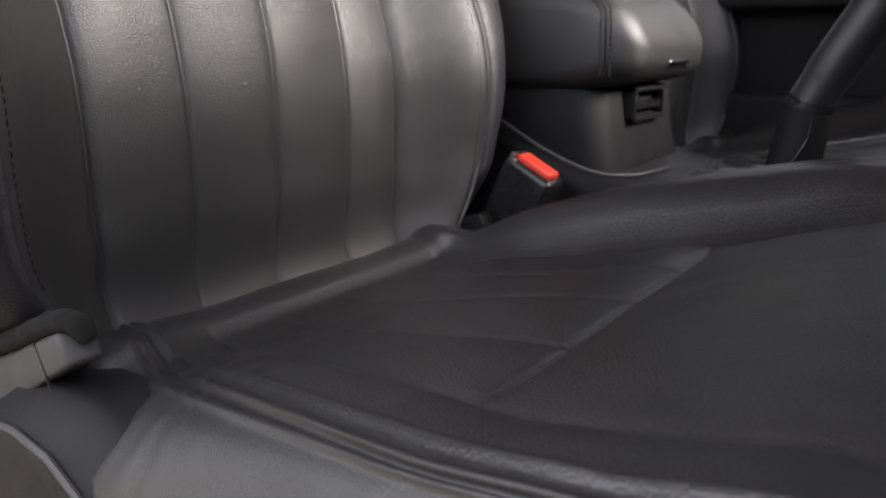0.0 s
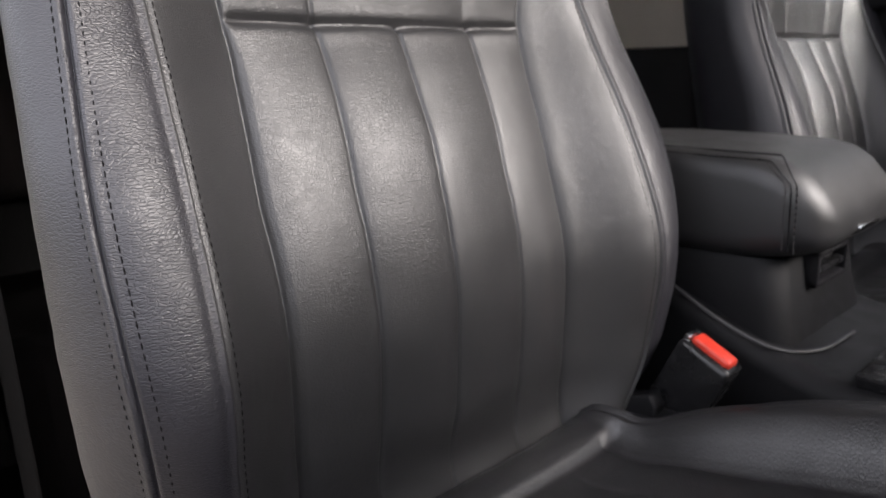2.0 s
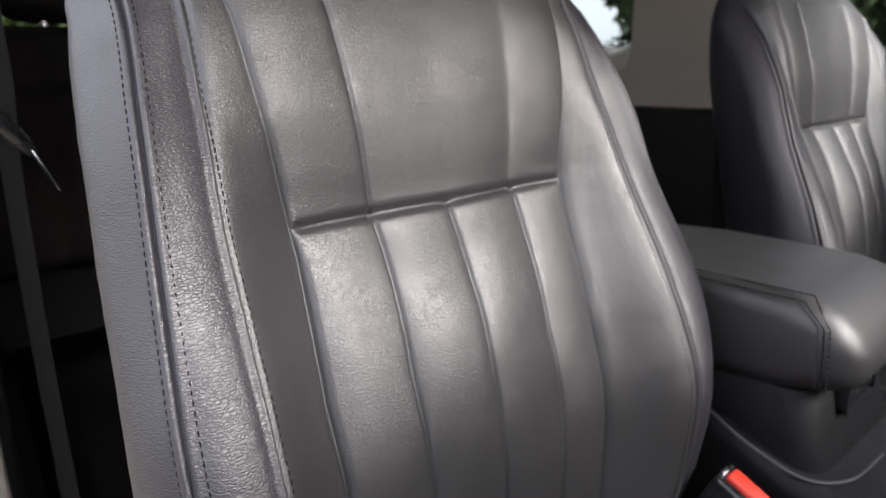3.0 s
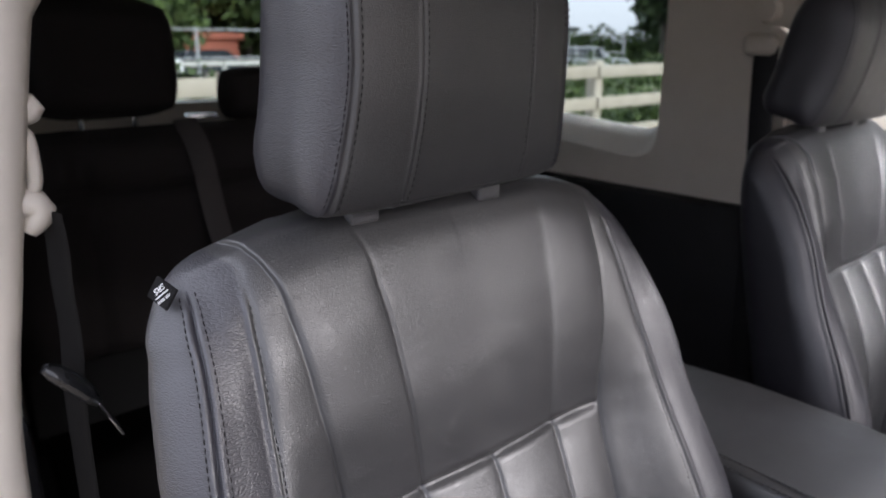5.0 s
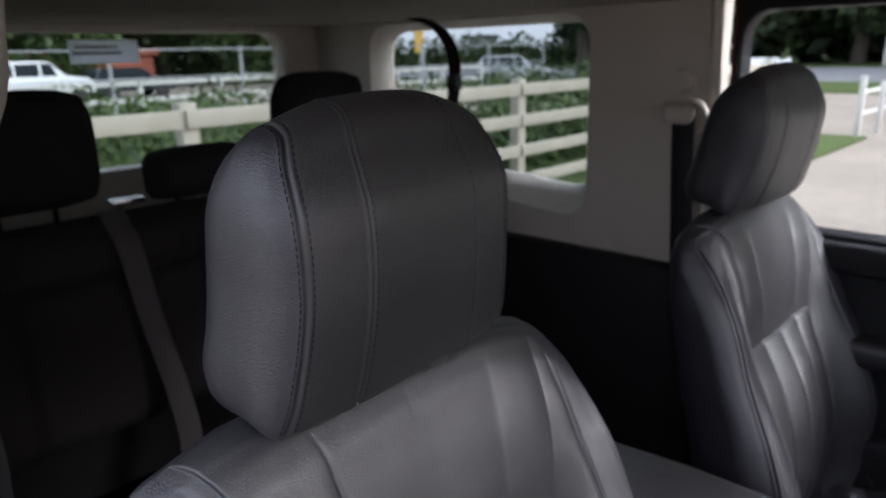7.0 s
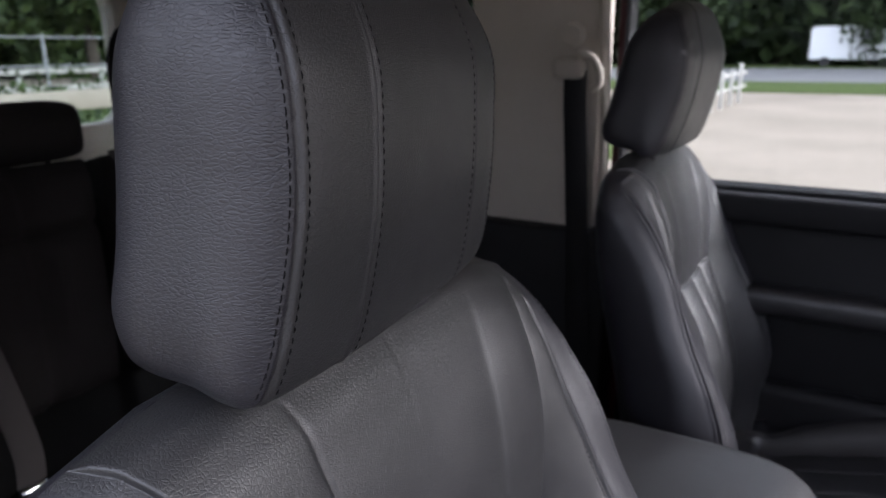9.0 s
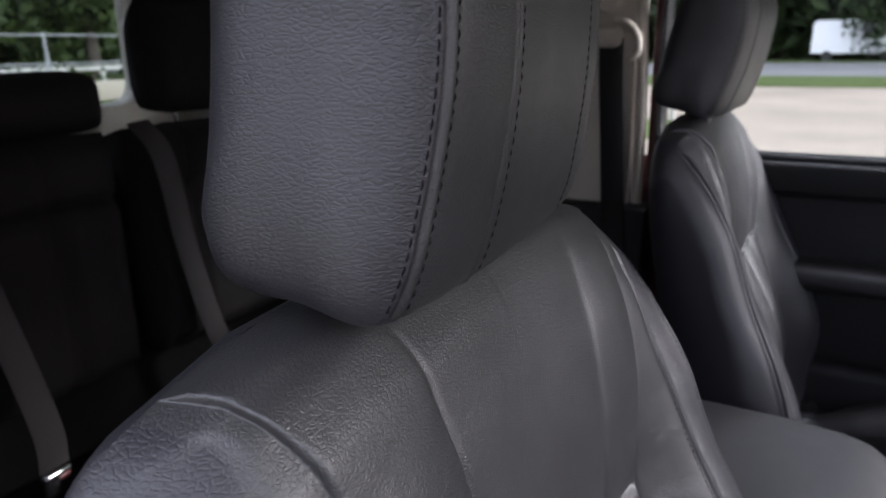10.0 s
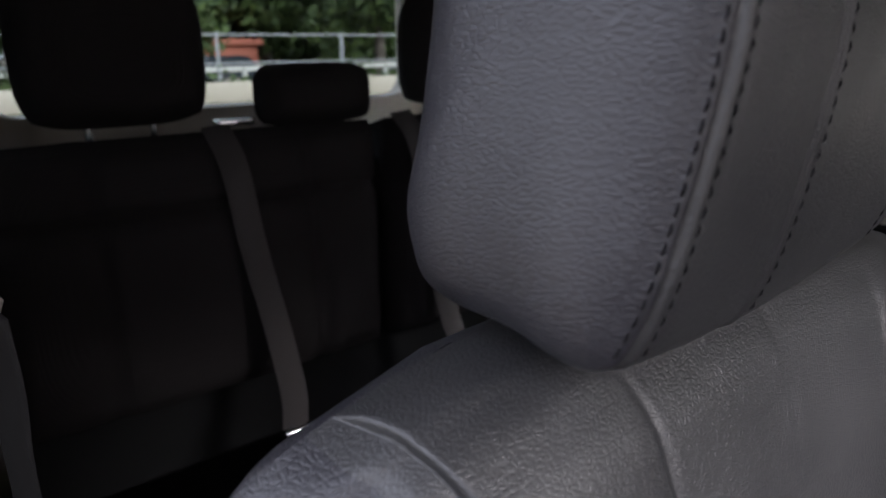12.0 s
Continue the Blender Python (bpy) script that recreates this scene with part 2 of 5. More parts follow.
def normals_of(grid, wrap=False):
    if wrap:
        du = np.roll(grid, -1, 1) - np.roll(grid, 1, 1)
    else:
        du = np.gradient(grid, axis=1)
    dw = np.gradient(grid, axis=0)
    n = np.cross(du, dw)
    return n / np.maximum(np.linalg.norm(n, axis=2, keepdims=True), 1e-9)


def bell(d, width):
    return np.exp(-((d / width) ** 2))


def uneven(grid, scale, size):
    """Slow random swells of the given size on a grid of points."""
    flat = [noise.noise(Vector(p) * scale) for p in grid.reshape(-1, 3).tolist()]
    return np.array(flat).reshape(grid.shape[:2]) * size


def stitches(places, normals, pitch=0.0054, length=0.0034, thick=0.00045, sink=0.0):
    """Separate thread stitches along a line of points on a surface, joined into one mesh."""
    p = np.array(places)
    gaps = np.r_[0, np.cumsum(np.linalg.norm(np.diff(p, axis=0), axis=1))]
    bm = bmesh.new()
    n = int(gaps[-1] / pitch)
    for k in range(n):
        a = (k + 0.15) * pitch
        ends = []
        for s in (a, a + length * 0.5, a + length):
            q = np.array([np.interp(s, gaps, p[:, j]) for j in range(3)])
            m = np.array([np.interp(s, gaps, np.array(normals)[:, j]) for j in range(3)])
            ends.append((q, m / np.linalg.norm(m)))
        pts = [Vector(ends[0][0] - ends[0][1] * thick * 0.8), Vector(ends[1][0] + ends[1][1] * thick * (0.5 - sink)), Vector(ends[2][0] - ends[2][1] * thick * 0.8)]
        tube(bm, pts, thick, 5, 1.0, Vector(ends[1][1]))
    return bm


# ---------------------------------------------------------------- front seat
class Backrest:
    """Upholstered backrest, as rings at heights. Columns: 0 middle, 1 panel seam, 2 bolster welt, 3 twin seam, 4 side, 5 back corner, 6 back."""

    LEVELS = [0.800, 0.840, 0.900, 1.000, 1.100, 1.190, 1.290, 1.360, 1.395, 1.410, 1.414, 1.416]
    U = {
        1: [0.140, 0.142, 0.143, 0.142, 0.142, 0.143, 0.156, 0.163, 0.169, 0.1765, 0.180, 0.186],
        2: [0.185, 0.201, 0.213, 0.215, 0.211, 0.206, 0.197, 0.192, 0.190, 0.190, 0.194, 0.195],
        3: [0.213, 0.238, 0.251, 0.260, 0.260, 0.248, 0.236, 0.226, 0.221, 0.215, 0.208, 0.201],
        4: [0.216, 0.250, 0.269, 0.277, 0.275, 0.268, 0.258, 0.247, 0.238, 0.223, 0.213, 0.204],
        5: [0.170, 0.185, 0.196, 0.204, 0.208, 0.210, 0.210, 0.207, 0.205, 0.202, 0.199, 0.194],
    }
    X = {
        0: [0.089, 0.075, 0.084, 0.086, 0.062, 0.015, -0.005, -0.026, -0.042, -0.056, -0.064, -0.083],
        1: [0.093, 0.081, 0.082, 0.082, 0.052, 0.016, 0.003, -0.018, -0.037, -0.054, -0.063, -0.083],
        2: [0.118, 0.123, 0.126, 0.132, 0.097, 0.049, 0.007, -0.019, -0.038, -0.056, -0.064, -0.083],
        3: [0.086, 0.099, 0.112, 0.119, 0.093, 0.051, 0.014, -0.020, -0.045, -0.064, -0.070, -0.083],
        4: [0.030, 0.045, 0.053, 0.052, 0.038, 0.007, -0.027, -0.058, -0.074, -0.081, -0.083, -0.083],
        5: [-0.020, -0.022, -0.028, -0.042, -0.060, -0.080, -0.096, -0.100, -0.097, -0.093, -0.089, -0.083],
        6: [-0.030, -0.035, -0.045, -0.062, -0.082, -0.102, -0.112, -0.110, -0.104, -0.097, -0.091, -0.083],
    }
    CREASE = 1.197
    STRIPS = (-0.0693, 0.0030, 0.0810)

    def base(self, v, w):
        """Points at columns v (-6 to 6) and heights w, without the fine relief."""
        keys = np.zeros((len(w), 7, 2))
        for c in range(7):
            if c in self.U:
                keys[:, c, 0] = smooth(self.LEVELS, self.U[c], w)
            keys[:, c, 1] = smooth(self.LEVELS, self.X[c], w)
        mirror = keys[:, :0:-1].copy()
        mirror[:, :, 0] *= -1
        full = np.concatenate([mirror, keys], 1)
        knots = np.arange(-6, 7)
        u = smooth(knots, full[..., 0].T, v, True).T
        x = smooth(knots, full[..., 1].T, v).T
        z = np.repeat(np.asarray(w)[:, None], len(v), 1)
        u = u - 0.010 * np.clip(1 - (np.asarray(v)[None] / 2.2) ** 2, 0, 1) * np.clip((1.18 - z) / 0.10, 0, 1)
        rise = np.clip((z - 1.24) / 0.15, 0, 1) ** 1.5
        z = z - rise * np.where(u < 0, 0.042, 0.046) * (np.maximum(0, np.abs(u) - 0.09) / 0.16) ** 2
        z = z + 0.050 * np.clip((0.90 - z) / 0.10, 0, 1) * np.clip((np.abs(u) - 0.11) / 0.10, 0, 1) ** 1.5
        return np.stack([x, u, z], -1)

    def relief(self, grid, v, w):
        """How far the cover stands out: puffed strips, creases, welts and seams."""
        u = grid[..., 1]
        V = np.repeat(np.asarray(v)[None], len(w), 0)
        W = np.repeat(np.asarray(w)[:, None], len(v), 1)
        mid = np.abs(V) <= 1
        edge = 0.148
        lower = W < self.CREASE
        out = np.zeros_like(u)
        for cuts, mask, height in ((( -edge, *self.STRIPS, edge), lower, 0.0050), ((-edge, -0.0700, 0.0750, edge), ~lower, 0.0026)):
            for a, b in zip(cuts, cuts[1:]):
                s = np.clip((V * edge - a) / (b - a), 0, 1)
                puff = (1 - (2 * s - 1) ** (2 if height > 0.004 else 4)).clip(0) ** (0.75 if height > 0.004 else 1.0) * height
                out += np.where(mask & mid & (V * edge >= a) & (V * edge < b), puff, 0)
            for c in cuts[1:-1]:
                out -= np.where(mask & mid, 0.0020 * bell(V * edge - c, 0.0013), 0)
        fade = np.clip((1.405 - W) / 0.05, 0, 1)
        out *= np.where(mid, fade * (0.55 + 0.45 * np.clip((W - 0.83) / 0.06, 0, 1)), 1)
        crease = np.where(mid, np.clip((1 - np.abs(V)) / 0.08, 0, 1), 0)
        out -= crease * (0.0055 * bell(W - self.CREASE, 0.0036) + 0.0038 * bell(W - self.CREASE, 0.024))
        knots = self.base(np.arange(7.0), w)
        span = np.linalg.norm(np.diff(knots, axis=1), axis=2)
        def gap(c):
            k = np.abs(V) - c
            return np.where(k < 0, k * span[:, max(c - 1, 0)][:, None], k * span[:, min(c, 5)][:, None])
        g = gap(1)
        high, crown = np.clip((W - 1.2) / 0.06, 0, 1), np.where(V < 0, np.clip((W - 1.355) / 0.03, 0, 1), 0)
        out -= (0.0030 * bell(g, 0.0055) + 0.0024 * bell(g, 0.0013)) * (1 - crown) * (1 - 0.65 * high) * np.clip((1.412 - W) / 0.03, 0, 1)
        out += np.where(g < 0, 0.0050 * np.exp(np.minimum(g, 0) / 0.050) * (1 - np.exp(np.minimum(g, 0) / 0.0024)), 0) * crown
        g = gap(2)
        out += (0.0014 * bell(g + 0.0002, 0.0020) - 0.0016 * bell(g + 0.0040, 0.0015) - 0.0006 * bell(g - 0.004, 0.002)) * np.clip((1.394 - W) / 0.018, 0, 1)
        g = gap(3)
        out += (-0.0030 * bell(g, 0.0013) + 0.0012 * bell(np.abs(g) - 0.0042, 0.0026) - 0.0006 * bell(np.abs(g) - 0.0085, 0.0014)) * np.clip((1.407 - W) / 0.012, 0, 1)
        out += np.where((np.abs(V) > 1.0) & (np.abs(V) < 2), 0.003 * np.sin(np.pi * np.clip(np.abs(V) - 1, 0, 1)) * np.clip((1.370 - W) / 0.05, 0, 1), 0)
        out += uneven(grid, 14, 0.0012) + uneven(grid + 3, 55, 0.0004)
        return out * np.clip((1.416 - W) / 0.0012, 0, 1)

    def surface(self, v, w):
        grid = self.base(v, w)
        n = normals_of(grid)
        return grid + n * self.relief(grid, v, w)[..., None], n

    def columns(self):
        fine = [-9, -6.5, -4.6, -3.2, -2.0, -1.2, -0.5, 0.2, 0.9, 1.7, 2.8, 4.2, 6.2, 9]
        half = {0.0, 0.25, 0.75, 4, 4.3, 4.7, 5, 5.4, 5.7, 6}
        seams = {c / 0.148 + d * 0.0011 / 0.148 for c in self.STRIPS for d in (-12, -7, -4, -2.4, -1.2, 0, 1.2, 2.4, 4, 7, 12)}
        for c, before, after in ((1, 0.148, 0.055), (2, 0.055, 0.042), (3, 0.042, 0.06)):
            half |= {c + d / 1000 / (before if d < 0 else after) for d in fine}
        half |= {1.5, 1.3, 1.7, 2.5, 3.2, 3.35, 3.5, 3.65, 3.8, 3.9, 4.1, 4.2, 4.45, 4.58, 4.85}
        half = sorted(h for h in half if h >= 0)
        return np.array(sorted({round(-h, 5) for h in half} | {round(h, 5) for h in half} | {round(h, 5) for h in seams}))

    def rows(self):
        near = [self.CREASE + d for d in (-0.03, -0.022, -0.016, -0.011, -0.0075, -0.005, -0.003, -0.0012, 0.0005, 0.002, 0.004, 0.0065, 0.010, 0.015, 0.022, 0.03)]
        w = [x for x in np.arange(0.800, 1.400, 0.008) if abs(x - self.CREASE) > 0.033]
        return np.array(sorted(near + w + [1.380, 1.388, 1.396, 1.400, 1.4025, 1.405, 1.407, 1.409, 1.411, 1.4125, 1.4135, 1.4142, 1.4149, 1.4155, 1.41585, 1.416]))


class Headrest:
    """Cushioned head restraint, as loops at distances from the middle."""

    LOOP = [(-0.0231, 1.4239), (-0.0192, 1.433), (-0.011, 1.4701), (-0.0051, 1.5302), (-0.0075, 1.5747), (-0.0223, 1.6106), (-0.0361, 1.636), (-0.0616, 1.6444), (-0.0778, 1.6305), (-0.0975, 1.5971), (-0.109, 1.5398), (-0.1155, 1.4731), (-0.1175, 1.4470), (-0.1115, 1.4340), (-0.0669, 1.4235)]
    SIDE, BULGE, SHIFT, TURN, ROUND, FLARE, TAPER = 0.1164, 0.0186, -0.005, 0.103, 0.0068, 0.125, 0.198
    SEAM = 0.0638

    def loop(self, count):
        keys = np.array(list(self.LOOP) + list(self.LOOP[:1]))
        keys = np.concatenate([keys[-4:-1], keys, keys[1:4]])
        gaps = np.r_[0, np.cumsum(np.linalg.norm(np.diff(keys, axis=0), axis=1))]
        gaps -= gaps[3]
        total = gaps[-4]
        return smooth(gaps, keys, np.linspace(0, total, count, endpoint=False))

    def sections(self):
        """(distance, scale) from the middle outward."""
        fine = [d / 1000 for d in (-9, -7, -5.2, -3.8, -2.4, -1.2, 0, 1.2, 2.4, 3.8, 5.2, 7, 9)]
        flat = sorted({0.0, 0.02, 0.04} | {self.SEAM + d * 0.8 for d in fine} | {0.085, 0.1} | {self.SIDE + d for d in fine if d < 0.001})
        rows = [(u, 1 - 0.016 * (u / self.SIDE) ** 4) for u in flat]
        for s in (0.980, 0.974, 0.966, 0.955, 0.938, 0.91, 0.87, 0.81, 0.72, 0.6, 0.44, 0.24, 0.08, 0.0):
            rows.append((self.SIDE + self.BULGE * (1 - (s / 0.985) ** 4.5) ** 0.6, s))
        return rows

    def surface(self, count=132):
        half = self.sections()
        rows = [(-u, s) for u, s in half[:0:-1]] + half
        loop = self.loop(count)
        mid = np.array([-0.060, 1.532])
        grid = np.zeros((len(rows), count, 3))
        for k, (u, s) in enumerate(rows):
            ring = mid + (loop - mid) * s
            front = np.clip((ring[:, 0] + 0.09) / 0.06, 0, 1)
            grid[k, :, 0], grid[k, :, 2] = ring[:, 0] - self.ROUND * front * (abs(u) / self.SIDE) ** 4, ring[:, 1]
            taper = np.clip((grid[k, :, 2] - 1.56) / 0.09, 0, 1)
            grid[k, :, 2] -= 0.014 * np.clip((ring[:, 1] - 1.555) / 0.09, 0, 1) ** 2 * min(abs(u) / self.SIDE, 1) ** 3
            grid[k, :, 1] = u * (1 - self.TAPER * taper**2 + self.FLARE * np.clip((1.53 - grid[k, :, 2]) / 0.11, 0, 1) ** 1.5)
        c, d = math.cos(self.TURN), math.sin(self.TURN)
        x, y = grid[..., 0] + 0.06, grid[..., 1].copy()
        grid[..., 0], grid[..., 1] = x * c - y * d - 0.06, x * d + y * c + self.SHIFT
        n = -normals_of(grid, True)
        U = np.abs(np.array([u for u, s in rows]))[:, None]
        g = U - self.SEAM
        door = np.array([u < 0 for u, s in rows])[:, None]
        out = np.where(door, 0.0008 * bell(g - 0.0008, 0.0016), 0) - np.where(door, 0.0012, 0.0006) * bell(g + 0.0022, 0.0013) + 0 * grid[..., 0]
        reach = np.array([abs(u) - self.SIDE if s >= 0.983 else 0.0020 + (0.983 - s) * 0.10 for u, s in rows])[:, None]
        out += -0.0022 * bell(reach, 0.0013) + 0.0002 * bell(np.abs(reach) - 0.0040, 0.0024) - 0.0006 * bell(np.abs(reach) - 0.0056, 0.0012)
        out += uneven(grid, 18, 0.0008) + uneven(grid + 5, 70, 0.0003)
        return grid + n * out[..., None], n, rows


class Cushion:
    """Seat cushion: rows run from the rear roll over the front edge, columns as in the backrest."""

    PROFILE = [(0.068, 0.770), (0.078, 0.812), (0.100, 0.835), (0.128, 0.836), (0.150, 0.828), (0.220, 0.841), (0.310, 0.864), (0.398, 0.888), (0.465, 0.910), (0.520, 0.924), (0.566, 0.908), (0.590, 0.856), (0.594, 0.780), (0.588, 0.720)]
    U = [0.0, 0.138, 0.183, 0.216, 0.252, 0.258, 0.248]
    RISE = [0.0, 0.000, 0.030, 0.028, -0.016, -0.090, -0.150]
    U_DOOR = [0.0, 0.138, 0.177, 0.207, 0.240, 0.251, 0.246]
    RISE_DOOR = [0.0, 0.000, 0.028, 0.028, -0.034, -0.098, -0.155]

    def surface(self):
        keys = np.array(self.PROFILE)
        gaps = np.r_[0, np.cumsum(np.linalg.norm(np.diff(keys, axis=0), axis=1))]
        t = np.arange(0, gaps[-1], 0.006)
        t = np.array(sorted(set(t) | {0.366 + d / 1000 for d in (-8, -5, -3, -1.5, 0, 1.5, 3, 5, 8)}))
        line = smooth(gaps, keys, t)
        fine = [-9, -6.5, -4.6, -3.2, -2.0, -1.0, 0, 1.0, 2.0, 3.2, 4.6, 6.5, 9]
        half = {0.0, 0.25, 0.75, 1.5, 2.0, 2.2, 2.4, 2.7, 3.3, 3.5, 3.7, 4, 4.3, 4.7, 5, 5.5, 6}
        for seam in (0.0, 0.0745 / 0.148):
            half |= {seam + d * 0.0011 / 0.148 for d in (-12, -7, -4, -2, 0, 2, 4, 7, 12)}
        half |= {3 + d / 1000 / 0.026 for d in (-17, -14.5, -12, -10, -8, -6, -4, -2)} | {3 + d / 1000 / 0.036 for d in (-17, -15, -13, -11)} | {3 + d / 1000 / 0.055 for d in (11, 13, 15, 17, 20)}
        for c, before, after in ((1, 0.148, 0.05), (3, 0.036, 0.055)):
            half |= {c + d / 1000 / (before if d < 0 else after) for d in fine}
        half = sorted(h for h in half if h >= 0)
        v = np.array(sorted({round(-h, 5) for h in half} | {round(h, 5) for h in half}))
        across = np.where(v[:, None] < 0, smooth(np.arange(7), np.array([self.U_DOOR, self.RISE_DOOR]).T, np.abs(v)), smooth(np.arange(7), np.array([self.U, self.RISE]).T, np.abs(v)))
        x, z = np.repeat(line[:, :1], len(v), 1), np.repeat(line[:, 1:], len(v), 1)
        V = np.repeat(v[None], len(t), 0)
        wide = smooth([0.08, 0.14, 0.22, 0.34, 0.45, 0.56, 0.60], [0.72, 0.76, 0.86, 0.985, 1.0, 0.98, 0.95], np.clip(x[:, 0], 0.08, 0.6))[:, None]
        u = across[None, :, 0] * np.sign(v)[None] * (1 + (wide - 1) * (0.4 + 0.6 * np.clip((np.abs(V) - 1) / 1.5, 0, 1)))
        inner = smooth([0.08, 0.16, 0.25, 0.365, 0.45, 0.52, 0.60], [0.112, 0.112, 0.116, 0.145, 0.164, 0.168, 0.165], np.clip(x[:, 0], 0.08, 0.6))[:, None]
        edge = smooth([0.08, 0.16, 0.26, 0.33, 0.377, 0.41, 0.50, 0.56, 0.60], [0.150, 0.160, 0.185, 0.200, 0.210, 0.217, 0.224, 0.220, 0.212], np.clip(x[:, 0], 0.08, 0.6))[:, None]
        low = np.maximum(edge + 0.020, np.interp(x[:, :1], [0.13, 0.18, 0.23, 0.30], [0.206, 0.222, 0.236, 0.238]))
        flank = -np.where(V > -4, edge + (low - edge) * np.clip(-V - 3, 0, 1), low + np.interp(np.abs(V), [4, 5, 6], [0, 0.008, 0.003]))
        u = np.where(V < 0, np.where(V > -1, V * inner, np.where(V > -3, -inner - (edge - inner) * ((-V - 1) / 2), flank)), u)
        rise = across[None, :, 1] * np.ones_like(x)
        crown = smooth([0.08, 0.13, 0.2, 0.34, 0.5, 0.56, 0.6], [0.05, 0.25, 0.7, 1.0, 0.62, 0.38, 0.2], np.clip(x[:, 0], 0.08, 0.6))[:, None]
        rise = np.where(rise > 0, rise * crown * np.where(V < 0, 0.35, 1.35), rise)
        face = np.clip((t - 0.53) / 0.08, 0, 1)[:, None]
        z = z + rise * np.where(rise < 0, np.clip((z - 0.70) / 0.2, 0, 1), 1 - face)
        grid = np.stack([x, u, z], -1)
        n = -normals_of(grid)
        mid = np.abs(V) <= 1
        T = np.repeat(t[:, None], len(v), 1)
        cut = 0.366
        out = np.zeros_like(x)
        strips = T < cut
        for a, b in zip((-0.148, -0.0745, 0, 0.0745), (-0.0745, 0, 0.0745, 0.148)):
            s = np.clip((V * 0.148 - a) / (b - a), 0, 1)
            out += np.where(mid & strips & (V * 0.148 >= a) & (V * 0.148 < b), (1 - (2 * s - 1) ** 2).clip(0) ** 0.8 * 0.0026 * np.clip((T - 0.125) / 0.04, 0, 1), 0)
        for c in (-0.0745, 0, 0.0745):
            out -= np.where(mid & strips, 0.0014 * bell(V * 0.148 - c, 0.0018) * np.clip((T - 0.125) / 0.02, 0, 1), 0)
        inner = np.where(mid, np.clip((1 - np.abs(V)) / 0.12, 0, 1), 0)
        out += inner * (-0.0018 * bell(T - cut, 0.003) - 0.0022 * bell(T - cut, 0.014) + np.where(T > cut, 0.0015 * np.clip((T - cut) / 0.06, 0, 1), 0))
        out -= 0.0065 * bell(T - 0.116, 0.007) * np.clip((2.0 - np.abs(V)) / 1.0, 0, 1)
        k = np.abs(V) - 1
        g = np.where(k < 0, k * 0.148, k * 0.05)
        out -= np.where(V < 0, 0.0020, 0.0032) * bell(g, 0.0050) * np.clip((T - 0.10) / 0.05, 0, 1)
        k = np.abs(V) - 3
        g = np.where(k < 0, k * np.where(V < 0, 0.026, 0.036), k * np.where(V < 0, 0.060, 0.055))
        out += 0.0034 * bell(g, 0.0026) + 0.0028 * bell(np.abs(g) - 0.0100, 0.0028)
        out += 0.006 * bell((np.abs(V) - 1.7) * 0.05, 0.008) * np.clip((T - 0.12) / 0.08, 0, 1)
        fold = np.clip((0.30 - x) / 0.10, 0, 1) * np.where(V < -1.6, np.clip((-V - 1.6) / 0.8, 0, 1), 0)
        out += 0.0016 * fold * np.sin(x / 0.0042 + 3.0 * V + 40 * uneven(grid, 22, 0.05)) * (0.4 + 20 * np.abs(uneven(grid + 7, 30, 0.05)))
        out += uneven(grid, 12, 0.003) + uneven(grid + 2, 40, 0.0006)
        self.columns = v
        return (grid + n * out[..., None])[:, ::-1], n[:, ::-1]


